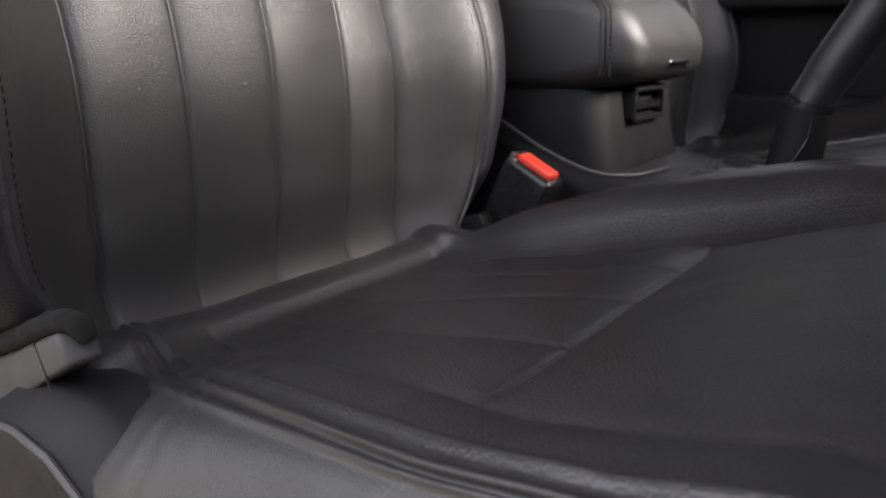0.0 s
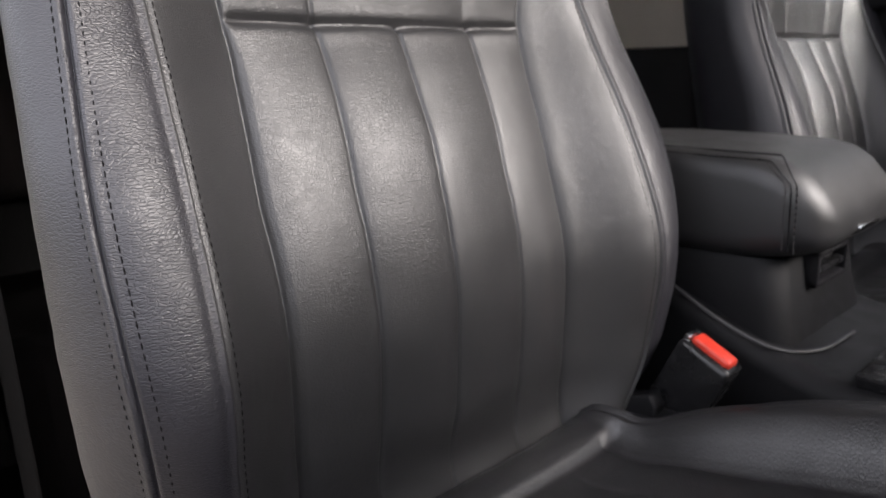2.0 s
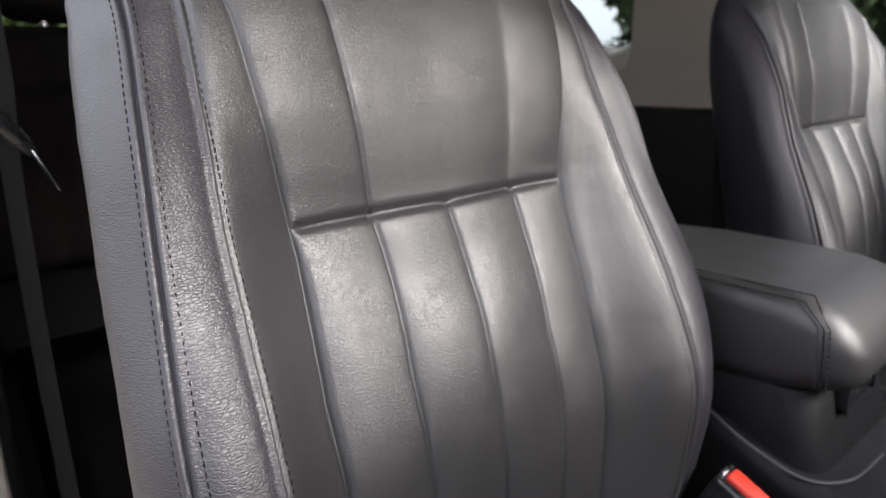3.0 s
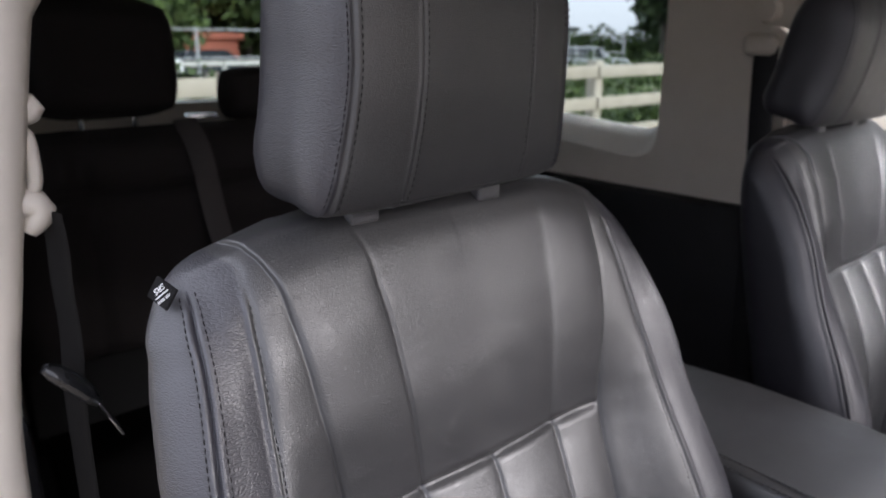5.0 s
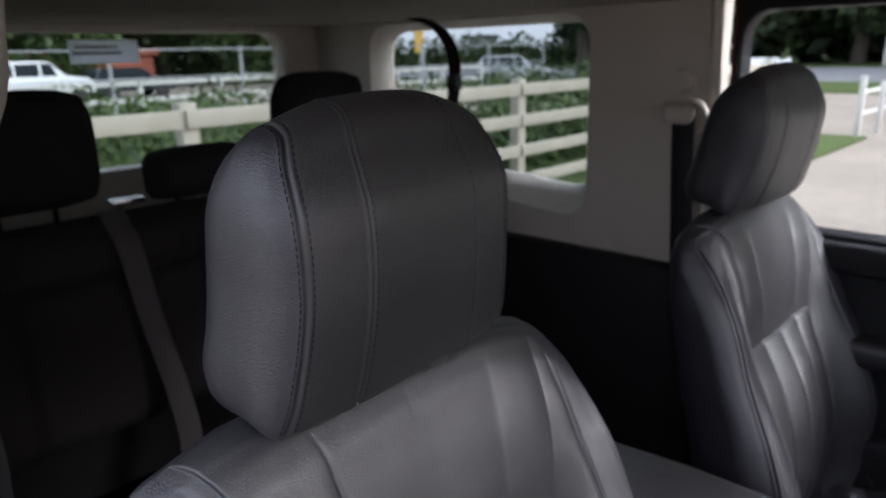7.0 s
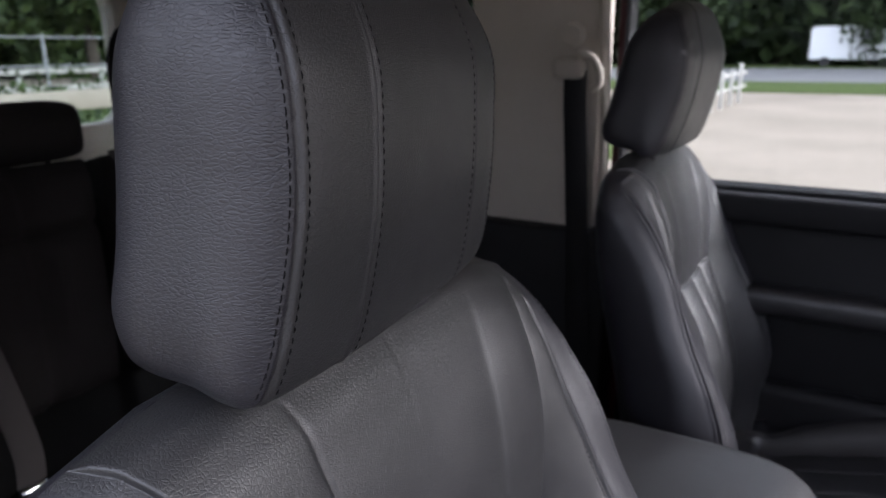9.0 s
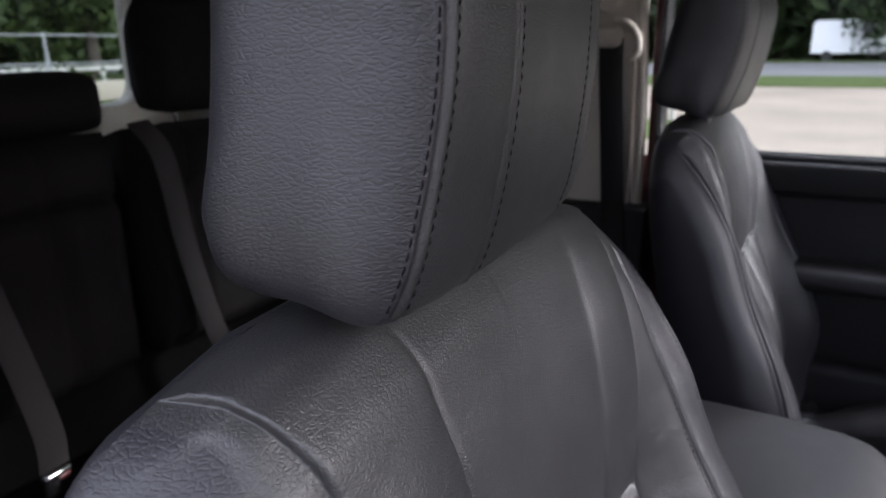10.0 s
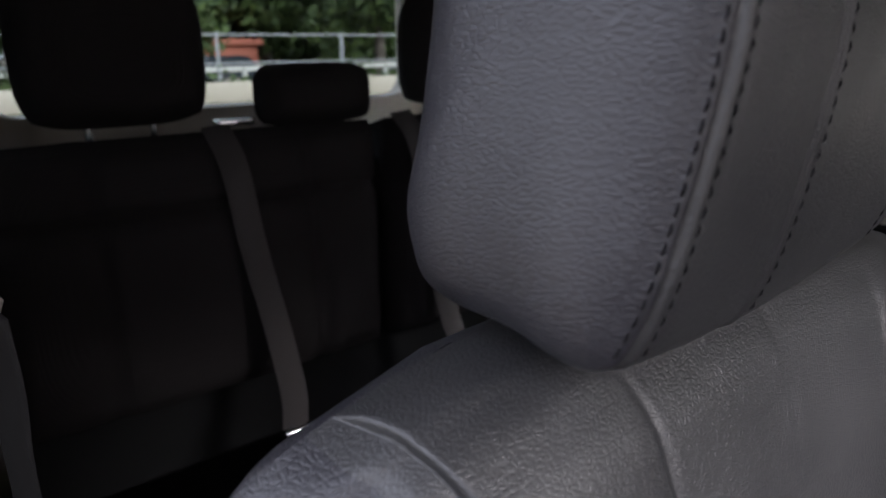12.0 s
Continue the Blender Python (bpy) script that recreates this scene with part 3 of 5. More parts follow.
def front_seat():
    seat = thing("front_seat", "black leather front car seat with fluted panels and headrest", "car seat", (0, -0.35, 0))
    back = Backrest()
    grid, n = back.surface(back.columns(), back.rows())
    shell = grid_mesh("backrest", grid, LEATHER)
    shell.materials.append(LEATHER_SIDE_SKY)
    middle = (np.abs(back.columns())[1:] + np.abs(back.columns())[:-1]) / 2
    coarse = np.tile(middle > 2.0, grid.shape[0] - 1)
    shell.polygons.foreach_set("material_index", coarse.astype(np.int32))
    facing = [Vector(v.vector) for v in shell.vertex_normals]
    wide = grid.shape[1]
    for k in range(len(facing) - wide, len(facing)):
        facing[k] = Vector((0, facing[k].y, facing[k].z)).normalized()
    shell.normals_split_custom_set_from_vertices(facing)
    body = part_mesh("backrest", shell, seat, "fluted black leather backrest with side bolsters")
    for side in (-1, 1):
        for v, d in ((3, -0.0085 / 0.042), (3, 0.0085 / 0.06), (2, -0.0065 / 0.055)):
            col = side * (v + d)
            flat = np.linspace(0.87, 1.405 if v == 3 else 1.388, 130)
            g, m = back.surface(np.array([col - 0.02, col, col + 0.02]), flat)
            part("stitching", stitches(g[:, 1], m[:, 1], 0.0055, 0.0037, 0.00048), THREAD, body, "dark thread seam stitching")
    head = Headrest()
    g, m, rows = head.surface()
    skin = grid_mesh("headrest", g, LEATHER, True)
    skin.flip_normals()
    skin.materials.append(LEATHER_SIDE_SKY)
    skin.polygons.foreach_set("material_index", np.repeat([int(a[1] < 0.984 or b[1] < 0.984) for a, b in zip(rows, rows[1:])], g.shape[1]).astype(np.int32))
    rest = part_mesh("headrest", skin, seat, "padded black leather headrest with stitched seams")
    span = [j for j in range(0, 66)]
    for side in (-1, 1):
        for d in (Headrest.SEAM - 0.0052, Headrest.SIDE - 0.0052):
            k = min(range(len(rows)), key=lambda i: abs(rows[i][0] - side * d) if rows[i][1] > 0.983 else 9)
            proud = -0.5 if d > 0.1 else 0.0
            part("stitching", stitches(g[k, span], m[k, span], 0.0052, 0.0035, 0.00042, proud), THREAD, rest, "dark thread seam stitching")
        k = min((i for i in range(len(rows)) if rows[i][0] * side > 0), key=lambda i: abs(rows[i][1] - 0.966))
        part("stitching", stitches(g[k, span], m[k, span], 0.0052, 0.0035, 0.00042, -0.5), THREAD, rest, "dark thread seam stitching")
    low = [(-0.0245 - 0.103 * y - 0.004 * (abs(y) / 0.09) ** 4, y - 0.003, 1.4245) for y in np.linspace(-0.088, 0.092, 30)]
    part("piping", tube(bmesh.new(), low, [0.0008, 0.0016] + [0.0020] * 26 + [0.0016, 0.0008], 8), LEATHER_SMOOTH, rest, "thin welt under the headrest")
    for y in (-0.083, 0.047):
        bm = boxes(((-0.072, y - 0.0135, 1.404), (-0.046, y + 0.0135, 1.4195)), bevel=0.003, segments=3)
        sleeve = part("post_sleeve", bm, PLASTIC_GREY, seat, "grey plastic headrest post sleeve")
        part("post", tube(bmesh.new(), [(-0.060, y, 1.41), (-0.062, y, 1.45)], 0.006, 12, 1, (1, 0, 0)), CHROME, sleeve, "steel headrest post")
    cushion = Cushion()
    g, m = cushion.surface()
    skin = grid_mesh("cushion", g, LEATHER_SMOOTH)
    # The flanks get the paler hide to imitate light from the open door.
    skin.materials.append(LEATHER)
    skin.polygons.foreach_set("material_index", np.tile(np.abs((cushion.columns[::-1][1:] + cushion.columns[::-1][:-1]) / 2) > 3.2, g.shape[0] - 1).astype(np.int32))
    part_mesh("cushion", skin, seat, "black leather seat cushion with stitched panels")
    bm = boxes(((0.0, -0.185, 0.55), (0.56, 0.185, 0.80)), bevel=0.02)
    part("seat_base", bm, PLASTIC, seat, "black plastic seat base")
    for side in (-1, 1):
        def slab(outline, y0, y1, bevel):
            """A bevelled plate that stands on edge, from an outline in x and z."""
            bm = bmesh.new()
            a = [bm.verts.new((x, side * y0, z)) for x, z in outline]
            b = [bm.verts.new((x, side * y1, z)) for x, z in outline]
            bm.faces.new(a)
            bm.faces.new(b[::-1])
            for k in range(len(outline)):
                bm.faces.new((a[k], b[k], b[(k + 1) % len(outline)], a[(k + 1) % len(outline)]))
            bmesh.ops.recalc_face_normals(bm, faces=bm.faces)
            bmesh.ops.bevel(bm, geom=list(bm.edges), offset=bevel, segments=3, profile=0.5, affect="EDGES")
            return bm
        plate_ring = [(-0.10, 0.70), (-0.10, 0.762), (-0.056, 0.783), (0.031, 0.818), (0.083, 0.839), (0.138, 0.864), (0.166, 0.876), (0.176, 0.860), (0.128, 0.832), (0.054, 0.787), (0.0, 0.74), (-0.05, 0.70)]
        if side > 0:
            plate_ring = [(-0.06, 0.70), (-0.06, 0.80), (0.052, 0.829), (0.116, 0.847), (0.142, 0.856), (0.150, 0.845), (0.136, 0.76), (0.10, 0.70)]
        tone, words = (PLASTIC_GREY, "grey plastic recliner cover") if side < 0 else (PLASTIC, "black plastic recliner cover")
        cover = part("side_cover", slab(plate_ring, 0.200 if side < 0 else 0.190, 0.2195 if side < 0 else 0.2095, 0.003), tone, seat, words)
        for x, z in () if side > 0 else ((0.044, 0.805), (0.142, 0.852)):
            part("cover_joint", slab([(x - 0.0085, z + 0.016), (x - 0.0072, z + 0.0165), (x + 0.0082, z - 0.013), (x + 0.0068, z - 0.0135)], 0.2185, 0.2201, 0.0002), PLASTIC_GLOSS, cover, "dark joint line")
        lower_ring = [(-0.14, 0.68), (-0.14, 0.758), (-0.05, 0.770), (0.03, 0.789), (0.092, 0.808), (0.108, 0.806), (0.104, 0.79), (0.06, 0.74), (0.0, 0.68)]
        if side < 0:
            part("lower_shell", slab(lower_ring, 0.205, 0.243, 0.006), tone, cover, words)
        flap = curve_points([(-0.08, side * 0.220, 0.778), (0.0, side * 0.220, 0.811), (0.05, side * 0.220, 0.832), (0.090, side * 0.220, 0.848), (0.130, side * 0.218, 0.866), (0.158, side * 0.215, 0.879), (0.171, side * 0.210, 0.880), (0.176, side * 0.206, 0.870)], 40)
        if side < 0:
            part("cover_flap", tube(bmesh.new(), flap, [0.0062 + 0.0005 * math.sin(k * 1.7) for k in range(34)] + [0.0068, 0.0064, 0.006, 0.0055, 0.005, 0.003], 10, 1.0, (0, 1, 0)), FLEECE, seat, "black fabric flap under the backrest")
        rows = []
        for x, lift in ((-0.10, -0.070), (0.0, -0.055), (0.06, -0.032), (0.10, -0.008), (0.14, 0.0), (0.18, 0.0), (0.21, -0.010), (0.24, -0.026), (0.34, -0.07), (0.50, -0.10)):
            rows.append([(x, side * y, z + lift) for y, z in ((0.150, 0.60), (0.234, 0.60), (0.2400, 0.800), (0.2400, 0.8155), (0.2385, 0.8190), (0.2350, 0.8185), (0.224, 0.827), (0.215, 0.836), (0.206, 0.838), (0.150, 0.826))])
        bm = bmesh.new()
        rings = [[bm.verts.new(p) for p in r] for r in rows]
        for r0, r1 in zip(rings, rings[1:]):
            for k in range(10):
                bm.faces.new((r0[k], r0[(k + 1) % 10], r1[(k + 1) % 10], r1[k]))
        bm.faces.new(rings[0])
        bm.faces.new(rings[-1][::-1])
        bmesh.ops.recalc_face_normals(bm, faces=bm.faces)
        valance = part("side_valance", bm, PLASTIC_SATIN, seat, "dark satin plastic seat valance")
        # A grey bead stands in for the highlight along the rounded edge.
        edge = [(r[4][0], r[4][1] - side * 0.0005, r[4][2] - 0.0005) for r in rows]
        part("valance_glint", tube(bmesh.new(), edge, 0.0022, 8), PLASTIC_GREY, valance, "pale bead in place of the highlight on the valance edge")
    return seat


driver_seat = front_seat()
far_seat = copy_thing(driver_seat, Matrix.Translation((-0.012, 0.500, 0)))
for s in (driver_seat, far_seat):
    tagged(s, group="front seats")
tagged(far_seat, "black leather passenger seat beside the far door")
for piece in far_seat.children:
    if piece.name.startswith("headrest"):
        piece.matrix_local = Matrix.Translation((-0.06, -0.005, 1.43)) @ Matrix.Rotation(-0.17, 4, "Z") @ Matrix.Rotation(0.13, 4, "Y") @ Matrix.Translation((0.06, 0.005, -1.43)) @ piece.matrix_local


# ---------------------------------------------------------------- car shell
def rounded(lo, hi, r, count=8):
    """A rounded rectangle as a closed list of 2D points."""
    pts = []
    for cx, cy, a in ((hi[0] - r, hi[1] - r, 0), (lo[0] + r, hi[1] - r, 90), (lo[0] + r, lo[1] + r, 180), (hi[0] - r, lo[1] + r, 270)):
        for k in range(count + 1):
            q = radians(a + 90 * k / count)
            pts.append((cx + r * math.cos(q), cy + r * math.sin(q)))
    return pts


def falling(corners, r, count=8):
    """A four-cornered outline with rounded corners, given as rounded() orders them."""
    pts = []
    for k in range(4):
        c, a, b = (Vector(corners[(k + d) % 4]) for d in (0, -1, 1))
        p, q = c + (a - c).normalized() * r, c + (b - c).normalized() * r
        pts += [tuple(p * (1 - s) ** 2 + c * 2 * s * (1 - s) + q * s * s) for s in (j / count for j in range(count + 1))]
    return pts


def holed(place, lo, hi, hole, deep, lip=0.012, sill=0.0):
    """A plate with one rounded opening. place(a, b, d) turns plate coordinates and depth into a point; sill deepens the lower reveal."""
    bm = bmesh.new()
    mid = (sum(p[0] for p in hole) / len(hole), sum(p[1] for p in hole) / len(hole))
    outer = []
    for p in hole:
        dx, dy = p[0] - mid[0], p[1] - mid[1]
        k = min((((hi[0] if dx > 0 else lo[0]) - mid[0]) / dx if abs(dx) > 1e-9 else 9e9), (((hi[1] if dy > 0 else lo[1]) - mid[1]) / dy if abs(dy) > 1e-9 else 9e9))
        outer.append((mid[0] + dx * k, mid[1] + dy * k))
    for c in ((lo[0], lo[1]), (hi[0], lo[1]), (lo[0], hi[1]), (hi[0], hi[1])):
        k = min(range(len(outer)), key=lambda i: (outer[i][0] - c[0]) ** 2 + (outer[i][1] - c[1]) ** 2)
        outer[k] = c
    half = max(p[1] for p in hole) - mid[1]
    def grown(by):
        if sill:
            side = [(p, min(1, max(-1, 2.4 * (p[0] - mid[0]) / (hole[0][0] - mid[0]) - 1.4 * math.copysign(1, p[0] - mid[0]))) if abs(p[0] - mid[0]) > 0.2 else 0) for p in hole]
            return [(p[0] + e * by * sill, p[1] + by * (0.3 if p[1] > mid[1] else -1) * min(1, abs(p[1] - mid[1]) / half)) for p, e in side]
        return [(p[0] + (p[0] - mid[0]) * by / math.hypot(p[0] - mid[0], p[1] - mid[1]), p[1] + (p[1] - mid[1]) * by / math.hypot(p[0] - mid[0], p[1] - mid[1])) for p in hole]
    loops = [[bm.verts.new(place(a, b, d)) for a, b in pts] for pts, d in ((outer, 0), (grown(lip), 0), (grown(lip * 0.93), min(0.008, lip * 0.2)), (grown(lip * 0.35), lip * 0.42), (hole, lip), (hole, deep), (outer, deep))]
    loops.append(loops[0])
    n = len(hole)
    for r0, r1 in zip(loops, loops[1:]):
        for k in range(n):
            try:
                bm.faces.new((r0[k], r0[(k + 1) % n], r1[(k + 1) % n], r1[k]))
            except ValueError:
                pass
    bmesh.ops.recalc_face_normals(bm, faces=bm.faces)
    return bm


def plate(place, lo, hi, hole, d):
    bm = bmesh.new()
    bm.faces.new([bm.verts.new(place(a, b, d)) for a, b in hole])
    bm.faces.new([bm.verts.new(place(a, b, d + 0.004)) for a, b in hole][::-1])
    return bm


def pane_of(name, bm, parent, tinted=False):
    ob = part(name, bm, TINT if tinted else GLASS, parent, "tinted privacy glass" if tinted else "clear window glass", smooth=False)
    ob.visible_shadow = tinted
    return ob


def structure(name, label, category):
    return thing(name, label, category, kind="structure")


floor_pan = structure("floor", "black carpeted car floor", "floor")
part("carpet", boxes(((-1.70, -0.66, 0.46), (1.15, 0.82, 0.52)), bevel=0.01), CARPET, floor_pan)
roof = structure("ceiling", "beige fabric headlining of the car roof", "ceiling")
part("headlining", boxes(((-1.72, -0.62, 1.765), (0.72, 0.78, 1.785)), bevel=0.008), HEADLINING, roof)
part("roof_skin", boxes(((-1.76, -0.66, 1.80), (0.72, 0.82, 1.82)), bevel=0.008), MAROON, roof, "maroon painted roof")

part("roof_side", boxes(((-1.72, -0.72, 1.772), (-0.31, -0.622, 1.798)), bevel=0.006), HEADLINING, roof)

wall_far = structure("wall_far", "beige and black trim of the far side of the car", "car interior")
at_far = lambda a, b, d: (a, 0.745 + d, b)
quarter = falling(((-0.572, 1.737), (-1.32, 1.737), (-1.32, 1.383), (-0.572, 1.326)), 0.075)
part("upper_trim", holed(at_far, (-1.60, 1.195), (-0.262, 1.77), quarter, 0.085, 0.062, 0.3), BEIGE, wall_far, "beige plastic pillar and window surround")
part("lower_panel", boxes(((-1.60, 0.715, 0.50), (-0.214, 0.81, 1.193)), bevel=0.012), PLASTIC, wall_far, "black plastic rear side panel")
window_1 = structure("window_1", "fixed rear quarter window of the car", "window")
pane_of("pane", plate(at_far, None, None, falling(((-0.557, 1.752), (-1.335, 1.752), (-1.335, 1.368), (-0.557, 1.311)), 0.075), 0.070), window_1, True)

door_far = structure("door_1", "closed far front door with black panel", "car door")
at_door = lambda a, b, d: (a, 0.745 + d, b)
front_hole = rounded((-0.203, 1.315), (0.80, 1.735), 0.05)
part("window_frame", holed(at_door, (-0.212, 1.30), (0.95, 1.77), front_hole, 0.05, 0.008), PLASTIC, door_far)
part("door_panel", boxes(((-0.19, 0.752, 0.56), (0.95, 0.80, 1.30)), bevel=0.012), PLASTIC, door_far)
part("ledge", boxes(((-0.185, 0.715, 1.245), (0.93, 0.752, 1.305)), bevel=0.012, segments=3), PLASTIC, door_far)
part("armrest", boxes(((-0.10, 0.690, 1.075), (0.70, 0.752, 1.130)), bevel=0.018, segments=4), LEATHER_SMOOTH, door_far, "padded door armrest")
part("pocket", boxes(((-0.16, 0.705, 0.66), (0.85, 0.752, 0.93)), bevel=0.02, segments=3), PLASTIC, door_far)
pane_of("pane", plate(at_door, None, None, rounded((-0.21, 1.30), (0.82, 1.75), 0.05), 0.03), door_far)
part("body_edge", boxes(((-0.232, 0.766, 1.20), (-0.2145, 0.80, 1.765)), bevel=0.003), MAROON, door_far, "maroon painted door edge")
seal = curve_points([(-0.262, 0.748, 1.765), (-0.258, 0.748, 1.66), (-0.252, 0.748, 1.56), (-0.246, 0.747, 1.45), (-0.243, 0.746, 1.33), (-0.243, 0.746, 1.20)], 30)
part("door_seal", tube(bmesh.new(), seal, 0.0115, 10, 1.0, (0, 1, 0)), BEIGE, door_far, "cream rubber door seal")

wall_rear = structure("wall_rear", "rear wall of the car around the tailgate window", "car interior")
at_rear = lambda a, b, d: (-1.60 - d, a, b)
rear_hole = rounded((-0.46, 1.385), (0.605, 1.745), 0.06)
part("tailgate_trim", holed(at_rear, (-0.66, 0.50), (0.82, 1.77), rear_hole, 0.06), BEIGE, wall_rear)
window_2 = structure("window_2", "tailgate window of the car", "window")
pane_of("pane", plate(at_rear, None, None, rounded((-0.48, 1.365), (0.625, 1.765), 0.07), 0.03), window_2, True)

wall_near = structure("wall_near", "near side of the car behind the door opening", "car interior")
part("lower_panel", boxes(((-1.60, -0.70, 0.50), (-0.30, -0.64, 1.195)), bevel=0.01), PLASTIC, wall_near)
near_pane = rounded((-1.21, 1.325), (-0.545, 1.755), 0.07)
at_near = lambda a, b, d: (a, -0.640 - d, b)
part("upper_trim", holed(at_near, (-1.60, 1.197), (-0.34, 1.77), rounded((-1.19, 1.345), (-0.565, 1.735), 0.06), 0.07), PLASTIC, wall_near)
window_3 = structure("window_3", "near rear quarter window of the car", "window")
# Unseen pane, kept dark so little light reaches the far headrest.
part("pane", plate(at_near, None, None, near_pane, 0.035), DIM_GLASS, window_3, "dark unseen pane that cuts light on the far seat", smooth=False)

door_near = structure("door_2", "open near front door, unseen, angled to shade the lower bolster", "car door")
# Out of view; the swing is chosen so the panel shades the lower bolster.
swing = Matrix.Translation((0.98, -0.70, 0)) @ Matrix.Rotation(radians(40), 4, "Z")
for name, lo, hi, mat in (("door_panel", (-1.06, -0.05, 0.50), (0.0, 0.05, 1.20), PLASTIC), ("door_skin", (-1.06, -0.085, 0.48), (0.0, -0.052, 1.22), MAROON), ("window_frame", (-1.06, -0.03, 1.222), (-1.01, 0.01, 1.74), PLASTIC), ("window_frame", (-1.06, -0.03, 1.742), (-0.35, 0.01, 1.79), PLASTIC)):
    part(name, boxes((lo, hi), bevel=0.012), mat, door_near).matrix_local = swing

shell = structure("car_body", "maroon painted body of a three-door off-road car", "car")
for name, lo, hi in (("side_skin", (-1.72, 0.822, 0.45), (1.14, 0.838, 1.29)), ("side_skin", (-1.72, -0.726, 0.45), (-0.31, -0.712, 1.29)), ("tailgate_skin", (-1.735, -0.70, 0.45), (-1.722, 0.82, 1.36)), ("bonnet", (1.16, -0.66, 0.72), (2.10, 0.80, 1.16)), ("front_bumper", (2.11, -0.66, 0.42), (2.22, 0.80, 0.74)), ("wing", (1.16, 0.802, 0.50), (2.08, 0.836, 1.12)), ("wing", (1.16, -0.700, 0.50), (2.08, -0.662, 1.12))):
    part(name, boxes((lo, hi), bevel=0.006 if "skin" in name else 0.016, segments=3), MAROON, shell)
for y in (-0.62, 0.74):
    part("screen_pillar", tube(bmesh.new(), [(0.70, y, 1.785), (0.95, y, 1.52), (1.20, y, 1.20)], 0.032, 10, 1.0, (0, 1, 0)), MAROON, shell)
for x in (-1.15, 1.62):
    for y in (-0.60, 0.72):
        bm = bmesh.new()
        bmesh.ops.create_cone(bm, cap_ends=True, segments=36, radius1=0.37, radius2=0.37, depth=0.22, matrix=Matrix.Translation((x, y, 0.371)) @ Matrix.Rotation(radians(90), 4, "X"))
        bmesh.ops.bevel(bm, geom=[e for e in bm.edges if e.calc_face_angle(0) > 1], offset=0.03, segments=3, affect="EDGES")
        part("wheel", bm, TYRE, shell, "black rubber tyre")

# Unseen sheet, added to dim the light from ahead.
windscreen = structure("windscreen", "unseen windscreen sheet that dims the light from ahead", "window")
bm = bmesh.new()
slope = [(0.705, 1.800), (0.955, 1.535), (1.205, 1.215)]
for a, b in zip(slope, slope[1:]):
    for d in (0.0, 0.005):
        bm.faces.new([bm.verts.new((x + d, y, z)) for x, z, y in ((*a, -0.60), (*a, 0.72), (*b, 0.72), (*b, -0.60))])
part("pane", bm, SCREEN, windscreen, smooth=False)

# Unseen blocks, sized to keep low front light off the lower backrest.
dash = structure("wall_front", "unseen black dashboard block that shades the lower backrest", "car interior")
part("dashboard", boxes(((0.80, -0.62, 0.52), (1.15, 0.75, 1.28)), bevel=0.05, segments=4), PLASTIC, dash)
part("hood_shade_block", boxes(((0.62, -0.60, 1.02), (0.86, -0.08, 1.37)), bevel=0.04, segments=4), PLASTIC, dash)


# ---------------------------------------------------------------- near pillar with its belt
pillar = structure("trim", "beige plastic door pillar trim", "pillar")
centre = curve_points([(-0.262, -0.585, 1.76), (-0.258, -0.594, 1.70), (-0.255, -0.604, 1.62), (-0.252, -0.619, 1.56), (-0.25, -0.631, 1.50), (-0.25, -0.642, 1.44), (-0.25, -0.657, 1.356), (-0.25, -0.678, 1.214), (-0.25, -0.682, 1.0), (-0.25, -0.68, 0.6)], 40)
bm = bmesh.new()
tube(bm, centre, [0.0155 + 0.020 * min(1, max(0, (p[2] - 1.56) / 0.1)) for p in centre], 14, 1.6, (0, 1, 0))
part("pillar_strip", bm, BEIGE, pillar)


# ---------------------------------------------------------------- belt on the near pillar
belt = thing("seat_belt", "dark front seat belt hanging from a beige pillar guide", "seat belt")
part("webbing", ribbon(curve_points([(-0.252, -0.605, 1.405), (-0.25, -0.604, 1.375), (-0.248, -0.606, 1.34), (-0.246, -0.606, 1.30), (-0.245, -0.609, 1.262), (-0.245, -0.612, 1.21), (-0.245, -0.614, 1.05), (-0.245, -0.613, 0.9), (-0.245, -0.613, 0.62)], 36), 0.046, 0.0018, (0.97, 0.16, 0)), WEBBING, belt, "dark ribbed belt webbing")
bm = bmesh.new()
tube(bm, curve_points([(-0.222, -0.633, 1.283), (-0.220, -0.616, 1.266), (-0.219, -0.598, 1.241)], 10), [0.006, 0.009, 0.0105, 0.0115, 0.012, 0.012, 0.0115, 0.0105, 0.009, 0.005], 12, 0.7)
tongue = part("tongue", bm, PLASTIC_GLOSS, belt, "black plastic belt tongue")
blade = Matrix.Translation((-0.217, -0.598, 1.241)) @ Vector((0.02, 0.40, -0.92)).to_track_quat("X", "Z").to_matrix().to_4x4()
part("blade", boxes(((-0.004, -0.010, -0.0012), (0.034, 0.010, 0.0012)), bevel=0.0008), CHROME, tongue, "bare metal tongue blade").matrix_local = blade
for keys, r in (([(-0.255, -0.630, 1.496), (-0.255, -0.606, 1.488), (-0.255, -0.616, 1.478)], 0.0100), ([(-0.255, -0.640, 1.418), (-0.255, -0.612, 1.408), (-0.255, -0.622, 1.388)], 0.0125)):
    bm = bmesh.new()
    tube(bm, curve_points(keys, 8), [r * 0.5, r * 0.85, r, r, r, r * 0.95, r * 0.8, r * 0.5], 12, 1.0, (1, 0, 0))
    part("guide", bm, BEIGE, belt, "beige belt guide cover")
loop = [(-0.257 + 0.004 * math.cos(a), -0.617 + 0.006 * math.copysign(abs(math.cos(a)) ** 0.6, math.cos(a)), 1.446 + 0.023 * math.copysign(abs(math.sin(a)) ** 0.6, math.sin(a))) for a in (2 * math.pi * k / 32 for k in range(32))]
